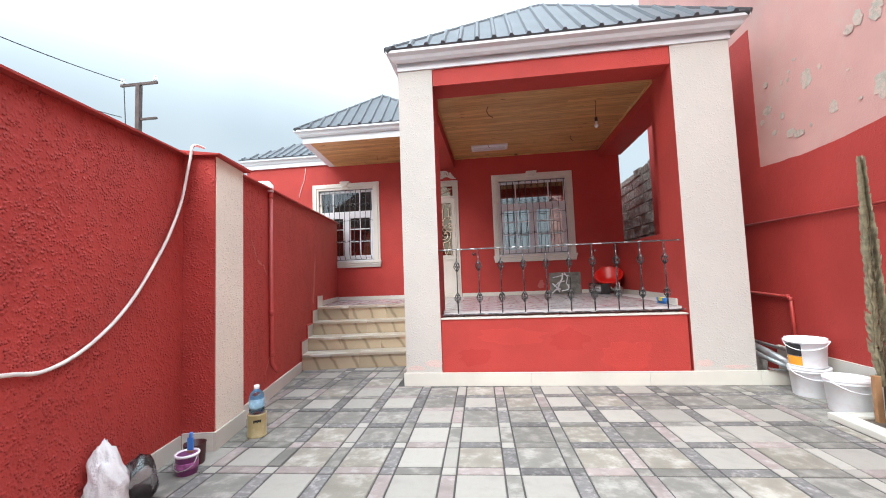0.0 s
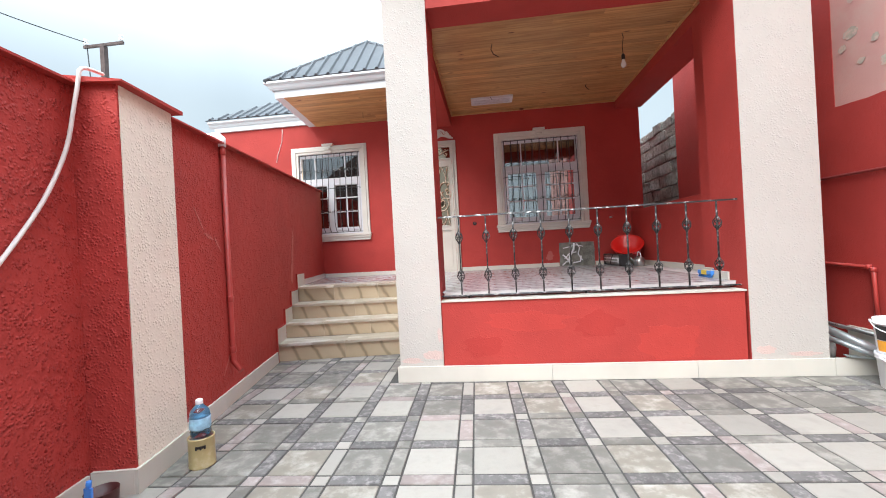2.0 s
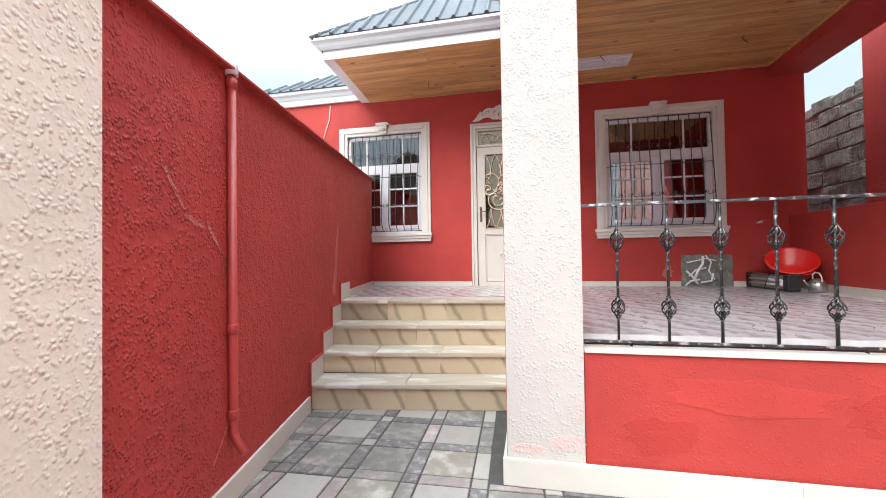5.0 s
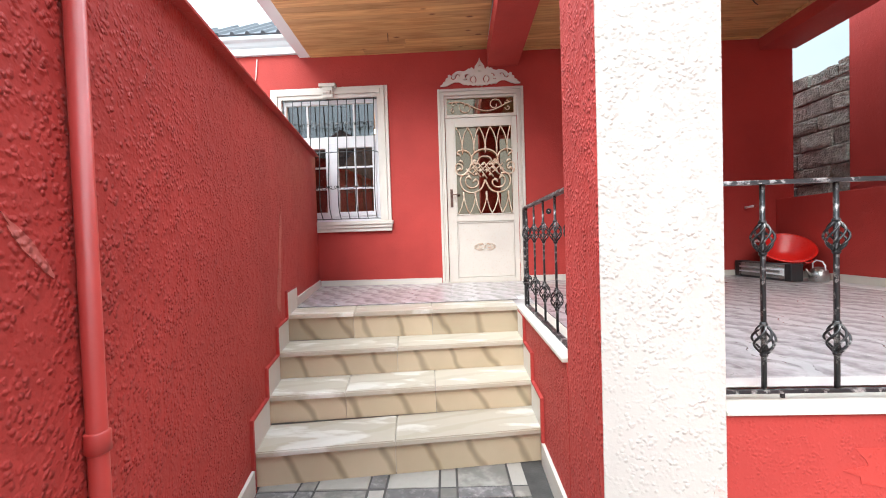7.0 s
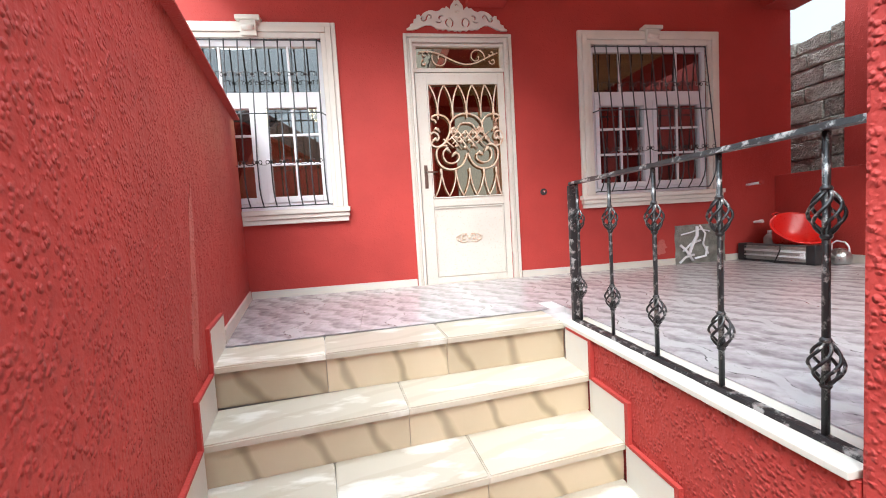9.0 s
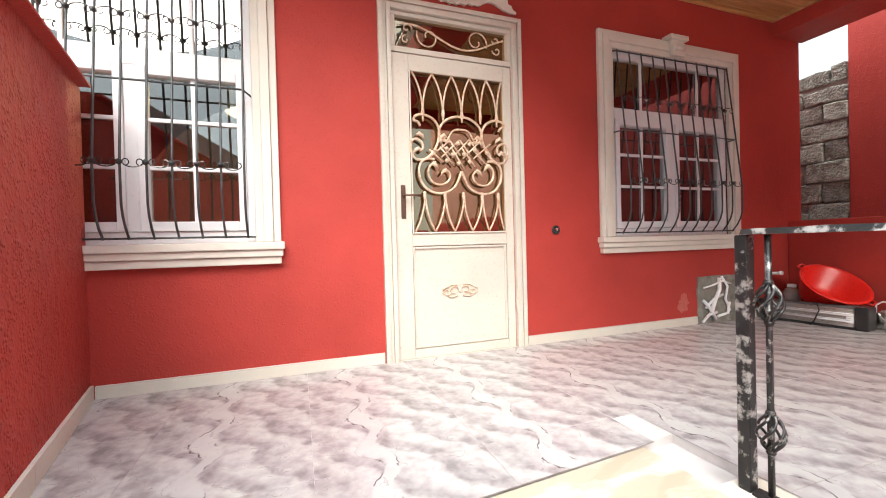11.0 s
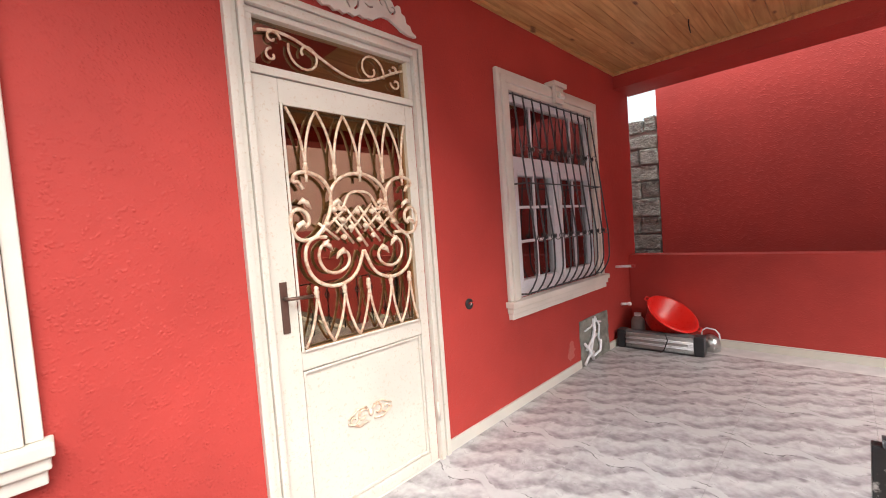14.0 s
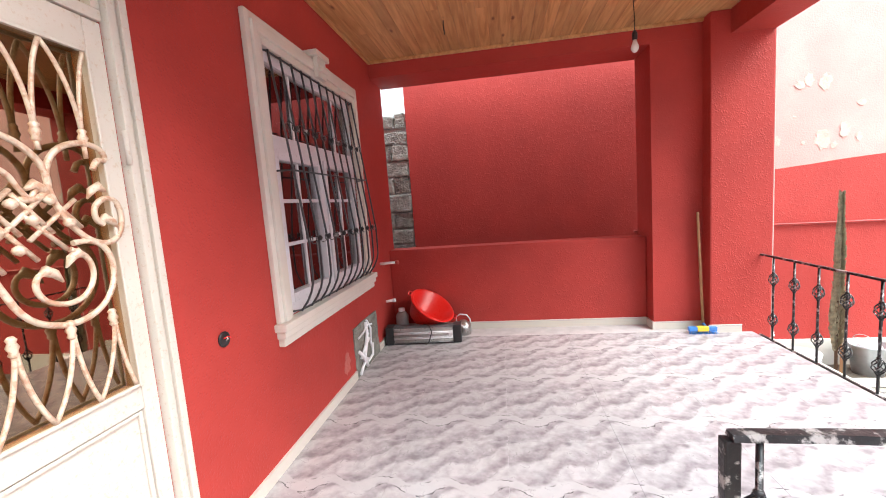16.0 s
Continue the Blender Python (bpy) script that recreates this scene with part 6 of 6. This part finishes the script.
# ceiling fittings
lamp = empty("ceiling_lamp", "white rectangular ceiling lamp, unlit", "lamp")
part("tray", bm_box(-0.36, 7.40, CEIL - 0.035, 0.31, 7.68, CEIL - 0.001, 0.006), M_PVC, lamp)
part("diffuser", bm_box(-0.31, 7.45, CEIL - 0.042, 0.26, 7.63, CEIL - 0.0355, 0.004), mat("frosted_diffuser", (0.62, 0.62, 0.66), 0.3, 0, 0.15, 20, 60, 0.2, 0.002), lamp)
part("wire_end", bm_tube([(-0.05, 7.40, CEIL - 0.005), (-0.04, 7.36, CEIL - 0.05), (-0.02, 7.33, CEIL - 0.09)], 0.004, 6), M_BLACK, lamp)
bulb = empty("pendant_bulb", "bare clear bulb hanging from a black wire", "bulb", at=(1.474, 5.817, 0.05))
part("flex", bm_tube([(0, 0, CEIL - 0.05), (0.012, 0, 3.5), (-0.004, 0, 3.40), (0, 0, 3.30)], 0.004, 6), M_BLACK, bulb)
part("holder", bm_lathe([(0.014, 3.24), (0.02, 3.245), (0.02, 3.29), (0.008, 3.31)], 14), M_BLACK, bulb)
part("globe", bm_lathe([(0.001, 3.145), (0.016, 3.15), (0.029, 3.172), (0.030, 3.19), (0.020, 3.215), (0.013, 3.24)], 18), M_FROST, bulb)
for x, y, lab in ((-0.03, 5.74, 0.16), (1.41, 7.28, 0.09)):
    solid("wire_tail", bm_tube([(x, y, CEIL), (x - 0.015, y, CEIL - lab * 0.4), (x + 0.01, y, CEIL - lab * 0.75), (x + 0.07 * lab / 0.16, y, CEIL - lab)], 0.005, 6), M_BLACK, "loose wire tail hanging from the pine ceiling", "wire", "wire tails")
solid("wire_tail", bm_tube([(-2.25, 7.72, CEIL + 0.048), (-2.25, 7.73, CEIL - 0.04)], 0.004, 6), M_BLACK, "loose wire tail hanging from the pine soffit", "wire", "wire tails")

# lit lamp in the room
room_lamp = empty("room_lamp", "warm lit lamp on the room ceiling", "lamp", at=(-2.75, 9.9, 0))
m = bpy.data.materials.new("warm_lamp_glow")
m.use_nodes = True
m.node_tree.nodes["Principled BSDF"].inputs["Emission Color"].default_value = (1.0, 0.72, 0.32, 1)
m.node_tree.nodes["Principled BSDF"].inputs["Emission Strength"].default_value = 9
part("shade", bm_lathe([(0.001, 3.06), (0.10, 3.08), (0.14, 3.14), (0.12, 3.19), (0.02, 3.2)], 20), m, room_lamp)
part("stem", bm_tube([(0, 0, 3.2), (0, 0, 3.4)], 0.01, 8), M_STEEL, room_lamp)
rl = new("room_light", bpy.data.lights.new("room_light", "POINT"))
rl.data.energy, rl.data.color, rl.data.shadow_soft_size = 12, (1.0, 0.75, 0.42), 0.15
rl.location = (-2.75, 9.9, 2.95)

# ---- beyond the yard ----
pole = empty("utility_pole", "rusty steel utility pole with insulators", "pole", at=(-16.2, 16.5, 0))
M_RUST = mat("rusty_steel", (0.10, 0.07, 0.065), 0.6, 0.5, 0.25, 4, 50, 0.2, 0.003)
part("mast", bm_box(-0.10, -0.10, 0, 0.10, 0.10, 10.7, 0.01), M_RUST, pole)
part("crossarm", bm_box(-0.95, -0.05, 10.7, 0.95, 0.05, 10.82, 0.01), M_RUST, pole)
part("crossarm", bm_box(0.1, -0.05, 9.0, 0.95, 0.05, 9.1, 0.01), M_RUST, pole)
for x in (-0.85, 0.85):
    part("insulator", bm_lathe([(0.03, 10.82), (0.10, 10.86), (0.10, 10.95), (0.05, 10.98), (0.09, 11.02), (0.09, 11.08), (0.001, 11.1)], 12, None, (x, 0, 0)), M_WHITEP, pole)
for a, b, sag in (((-17.0, 16.5, 10.95), (-16.4, 2.0, 9.9), 0.5), ((-17.0, 16.5, 10.9), (-16.6, 16.4, 6.0), 0.0), ((-17.0, 16.4, 9.2), (-13.0, 2.0, 7.2), 0.4)):
    A_, B_ = Vector(a), Vector(b)
    solid("overhead_wire", bm_tube([A_.lerp(B_, i / 20) - Vector((0, 0, sag * 4 * (i / 20) * (1 - i / 20))) for i in range(21)], 0.022, 5), M_BLACK, "thin black overhead wire against the sky", "wire", "overhead wires")
# house across the yard, mirrored in the windows
nb = empty("neighbour_house", "brown-roofed neighbouring house across the yard", "house")
M_BROWN = mat("brown_sheet_roof", (0.07, 0.035, 0.028), 0.6, 0.1, 0.2, 2, 40, 0.1, 0.002)
part("wall", bm_box(-11.0, -11.5, 0, -3.4, -7.0, 4.1), M_BROWN, nb)
part("roof", bm_prism([(-11.3, -12.0), (-7.2, -12.0), (-3.0, -12.0), (-3.0, -6.7), (-7.2, -6.7), (-11.3, -6.7)], [4.1] * 6, [4.3, 6.9, 4.3, 4.3, 6.9, 4.3]), M_BROWN, nb)

# scuffs on the yard wall and bare patches on the neighbouring wall
M_SCUFF = stucco("scuffed_pale_red", (0.50, 0.13, 0.11), (0.58, 0.28, 0.25, 0.6), 62, 0.0085, 1.0)
M_DULL = stucco("darker_repaint_red", (0.38, 0.038, 0.031), (0.42, 0.044, 0.036, 0.6), 75, 0.004, 0.5)
M_FRESH = stucco("fresh_red_repaint", (0.46, 0.05, 0.04), (0.43, 0.044, 0.035, 0.8), 75, 0.004, 0.5)


def blot(to_world, length, width, seed, k=26):
    """A thin ragged patch: an uneven outline in (along, up), laid on a wall by to_world(a, b, depth)."""
    rg = random.Random(seed)
    rim = []
    for i in range(k):
        a = 2 * math.pi * i / k
        r = 1 + 0.45 * noise.noise(Vector((math.cos(a) * 2.2 + seed, math.sin(a) * 2.2, seed * 0.7))) + rg.uniform(-0.08, 0.08)
        rim.append((length / 2 * r * math.cos(a), width / 2 * r * math.sin(a)))
    bm = bmesh.new()
    lo = [bm.verts.new(to_world(a, b, 0.0)) for a, b in rim]
    hi = [bm.verts.new(to_world(a, b, 0.002)) for a, b in rim]
    bm.faces.new(hi)
    bm.faces.new(lo[::-1])
    for i in range(k):
        bm.faces.new((lo[i], lo[(i + 1) % k], hi[(i + 1) % k], hi[i]))
    bmesh.ops.recalc_face_normals(bm, faces=bm.faces)
    return bm


def on_far(y, z, tilt):
    c, sn = math.cos(radians(tilt)), math.sin(radians(tilt))
    return lambda a, b, d: (*at_fence(y + a * c - b * sn, 0.0005 + d), z + a * sn + b * c)


for y, z, tilt, ln, wd, sd in ((3.70, 1.52, -52, 0.20, 0.022, 1), (3.83, 1.40, -20, 0.14, 0.03, 2), (3.97, 1.34, -48, 0.16, 0.025, 3), (6.10, 1.25, 78, 0.75, 0.09, 4), (6.02, 0.98, 80, 0.35, 0.10, 5), (4.05, 0.36, 48, 0.30, 0.012, 6)):
    solid("trim", blot(on_far(y, z, tilt), ln, wd, sd), M_SCUFF, "pale scuff on the red yard wall", "scuff", kind="structure")
for x, z, ln, wd, sd, m_ in ((-0.3, 0.30, 0.36, 0.20, 11, M_DULL), (0.72, 0.48, 0.4, 0.22, 12, M_DULL), (0.1, 0.52, 0.7, 0.18, 13, M_FRESH), (1.3, 0.30, 0.5, 0.3, 14, M_FRESH)):
    solid("trim", blot(lambda a, b, d, x=x, z=z: (x + a, PY + 0.0095 - d, z + b), ln, wd, sd), m_, "repainted patch on the red porch front", "paint patch", kind="structure")
solid("trim", blot(lambda a, b, d: (0.86 + a, WALL_Y - 0.0005 - d, 0.98 + b), 0.13, 0.16, 15), M_SCUFF, "paler square patch on the red house wall", "paint patch", kind="structure")
M_PINKSTAIN = stucco("pink_stained_cream", (0.60, 0.46, 0.42), (0.60, 0.54, 0.49, 0.6), 64, 0.006, 0.6, 0.04)
for x, z, ln, wd, sd in ((-0.74, 0.24, 0.16, 0.09, 61), (-0.95, 0.19, 0.2, 0.05, 62), (2.05, 0.22, 0.15, 0.07, 63), (2.35, 0.18, 0.25, 0.04, 64), (-0.68, 0.42, 0.04, 0.12, 65)):
    solid("trim", blot(lambda a, b, d, x=x, z=z: (x + a, PY - 0.0065 - d, z + b), ln, wd, sd), M_PINKSTAIN, "pinkish paint stain at the foot of a cream pier", "stain", kind="structure")
rng = random.Random(5)
for k in range(26):
    y, z = rng.uniform(3.1, 4.85), 2.45 + 0.75 * rng.random() ** 1.4
    sz = rng.uniform(0.03, 0.15)
    solid("trim", blot(lambda a, b, d, y=y, z=z, k=k: (NX - 0.0005 - 0.0003 * k - d, y + a, z + b), sz, sz * rng.uniform(0.5, 1.6), 30 + k, 18), M_PATCH, "bare cement patch on the faded pink wall", "plaster patch", kind="structure")

# rubble block wall in the gap beside the house
gap = empty("wall_blocks", "rough grey rubble block wall beyond the porch", "wall", kind="structure")
rng = random.Random(9)
z, row = 0.0, 0
while z < 3.18:
    h = rng.uniform(0.19, 0.23)
    y = 8.005 - (0.2 if row % 2 else 0.0)
    while y < 10.6:
        ln = rng.uniform(0.34, 0.46)
        if y + ln > 8.05:
            y0 = max(y, 8.003)
            bm = bm_box(NX + rng.uniform(-0.02, 0.02), y0 + 0.004, z + 0.004, NX + 0.2, y + ln - 0.004, z + h - 0.004 - (rng.uniform(0, 0.05) if z > 2.9 else 0), 0.018)
            bmesh.ops.subdivide_edges(bm, edges=[e for e in bm.edges if e.calc_length() > 0.12], cuts=2)
            for v in bm.verts:
                v.co += noise.noise_vector(v.co * 6) * 0.016 + noise.noise_vector(v.co * 19) * 0.006
            part("block", bm, M_BLOCK, gap)
        y += ln
    z += h
    row += 1
part("mortar", bm_box(NX + 0.03, 8.002, 0, NX + 0.18, 10.6, 3.14), M_CEMENT, gap)


# ---- floor tiles and paving stones ----
def clip(poly, p, n_):
    """The part of a plan polygon on the side of a line towards n_."""
    out = []
    for i in range(len(poly)):
        a, b = Vector(poly[i]), Vector(poly[(i + 1) % len(poly)])
        da, db = (a - Vector(p)).dot(Vector(n_)), (b - Vector(p)).dot(Vector(n_))
        if da >= 0:
            out.append(a)
        if da * db < 0:
            out.append(a.lerp(b, da / (da - db)))
    return out


def area(poly):
    return abs(sum(poly[i].x * poly[(i + 1) % len(poly)].y - poly[(i + 1) % len(poly)].x * poly[i].y for i in range(len(poly)))) / 2


def slab(poly, c, z0, z1, bev):
    """A flat piece with chamfered upper edges, about its own centre."""
    bm = bmesh.new()
    k = len(poly)
    lo = [bm.verts.new((p.x - c[0], p.y - c[1], z0)) for p in poly]
    md = [bm.verts.new((p.x - c[0], p.y - c[1], z1 - bev)) for p in poly]
    cen = Vector((sum(p.x for p in poly) / k - c[0], sum(p.y for p in poly) / k - c[1], 0))
    hi = []
    for p in poly:
        q = Vector((p.x - c[0], p.y - c[1], 0))
        d = cen - q
        hi.append(bm.verts.new((*(q + d.normalized() * bev * 1.4).xy, z1)))
    bm.faces.new(hi)
    for a, b in ((lo, md), (md, hi)):
        for i in range(k):
            bm.faces.new((a[i], a[(i + 1) % k], b[(i + 1) % k], b[i]))
    bmesh.ops.recalc_face_normals(bm, faces=bm.faces)
    return bm


floor = solid("floor", bm_prism([(-0.635, 4.705), (1.935, 4.705), (1.935, 5.05), (2.249, 5.07), (2.249, WALL_Y - 0.001), at_fence(WALL_Y - 0.001), at_fence(6.60), (-0.9, 6.74), (-0.9, 4.99), (-0.635, 4.99)], LAND - 0.029, LAND + 0.004), M_GROUT, "grey tile grout of the porch floor", "floor", kind="structure")
T = 0.6
tile_mesh = None
for i in range(-6, 5):
    for j in range(0, 7):
        x0, y0 = -1.02 + T * i, 4.80 + T * j - 0.26
        c = (x0 + T / 2, y0 + T / 2)
        g = 0.0005
        poly = [Vector(q) for q in ((x0 + g, y0 + g), (x0 + T - g, y0 + g), (x0 + T - g, y0 + T - g), (x0 + g, y0 + T - g))]
        full = area(poly)
        poly = clip(poly, (2.232, 0), (-1, 0))
        poly = clip(poly, (0, WALL_Y - 0.017), (0, -1)) if poly else poly
        poly = clip(poly, (0, 4.705), (0, 1)) if poly else poly
        if c[0] < -0.9:
            poly = clip(poly, at_fence(6.566), (-0.079, 0.997)) if poly else poly
            poly = clip(poly, at_fence(6.5, 0.017), (0.978, 0.207)) if poly else poly
        elif poly and y0 < 6.7:
            poly = clip(poly, (-0.904, 0), (1, 0))
        if not poly or area(poly) < 0.002:
            continue
        if abs(area(poly) - full) < 1e-4:
            if tile_mesh is None:
                tile_mesh = mesh_of("tile", slab(poly, c, 0, 0.0045, 0.0006), M_TILE)
            me = tile_mesh
        else:
            me = mesh_of("tile", slab(poly, c, 0, 0.0045, 0.0006), M_TILE)
        t = new("tile", me)
        t.location = (c[0], c[1], LAND + 0.0042)
        t.parent = floor

rng = random.Random(21)
PER, BIG = 0.385, 0.290


def laid(x, y, a=radians(2.0)):
    """The courses of the paving lie slightly askew to the house."""
    u, v = x + 0.4, y - 3.5
    return (-0.4 + u * math.cos(a) - v * math.sin(a), 3.5 + u * math.sin(a) + v * math.cos(a))


joined = [bmesh.new() for _ in M_STONE]
shared = {}
made = 0
for i in range(-9, 13):
    for j in range(-15, 16):
        for kx in (0, 1):
            for ky in (0, 1):
                x0 = -0.353 + PER * i + (BIG if kx else 0)
                y0 = 2.66 + PER * j + (BIG if ky else 0)
                w = (PER - BIG) if kx else BIG
                h = (PER - BIG) if ky else BIG
                c = laid(x0 + w / 2, y0 + h / 2)
                g = 0.0055
                poly = [Vector(laid(*q)) for q in ((x0 + g, y0 + g), (x0 + w - g, y0 + g), (x0 + w - g, y0 + h - g), (x0 + g, y0 + h - g))]
                full = area(poly)
                poly = (clip(poly, at_fence(4.0, 0.019), (0.978, 0.207)) if c[1] > 3.5 else clip(poly, fence_xy(0, 0.019 if c[1] < 2.6 else 0.0), FN))
                poly = clip(poly, (2.435 if c[1] < 3.64 else 2.95, 0), (-1, 0)) if poly else poly
                poly = clip(poly, (0, 4.515), (0, -1)) if poly and c[0] > -1.1 else poly
                if poly and c[0] <= -1.1:
                    poly = clip(poly, (-1.105, 0), (-1, 0)) if c[1] > 4.4 else poly
                    poly = clip(poly, at_fence(5.325), (0.155, -0.988)) if poly else poly
                if not poly or len(poly) < 3 or area(poly) < 0.0008:
                    continue
                kind_ = kx + ky
                if kind_ == 0:
                    m_i = rng.choices((0, 1, 2, 3, 4), (4.6, 5, 3.0, 0.15, 0.15))[0]
                elif kind_ == 1:
                    m_i = rng.choices((0, 1, 3, 4), (1.7, 0.6, 4.4, 1.3))[0]
                else:
                    m_i = rng.choices((0, 1, 3, 4), (1.5, 3.0, 1.0, 1.2))[0]
                top = rng.uniform(-0.002, 0.003)
                near = 2.15 < c[1] and made < 300 and (kind_ == 0 or c[1] > 2.6)
                if near:
                    key = (m_i, kx, ky)
                    if abs(area(poly) - full) < 1e-5:
                        if key not in shared:
                            shared[key] = mesh_of("stone", slab(poly, c, -0.012, 0.0, 0.004), M_STONE[m_i])
                        me = shared[key]
                    else:
                        me = mesh_of("stone", slab(poly, c, -0.012, 0.0, 0.004), M_STONE[m_i])
                    o = new("stone", me)
                    o.location = (c[0], c[1], top)
                    o.parent = paving
                    made += 1
                else:
                    b_ = slab(poly, (0, 0), -0.012 + top, top, 0.004)
                    tmp = bpy.data.meshes.new("tmp")
                    b_.to_mesh(tmp)
                    b_.free()
                    joined[m_i].from_mesh(tmp)
                    bpy.data.meshes.remove(tmp)
for b_, m_ in zip(joined, M_STONE):
    o = part("stones", b_, m_, paving)
    tagged(o, kind="stuff")
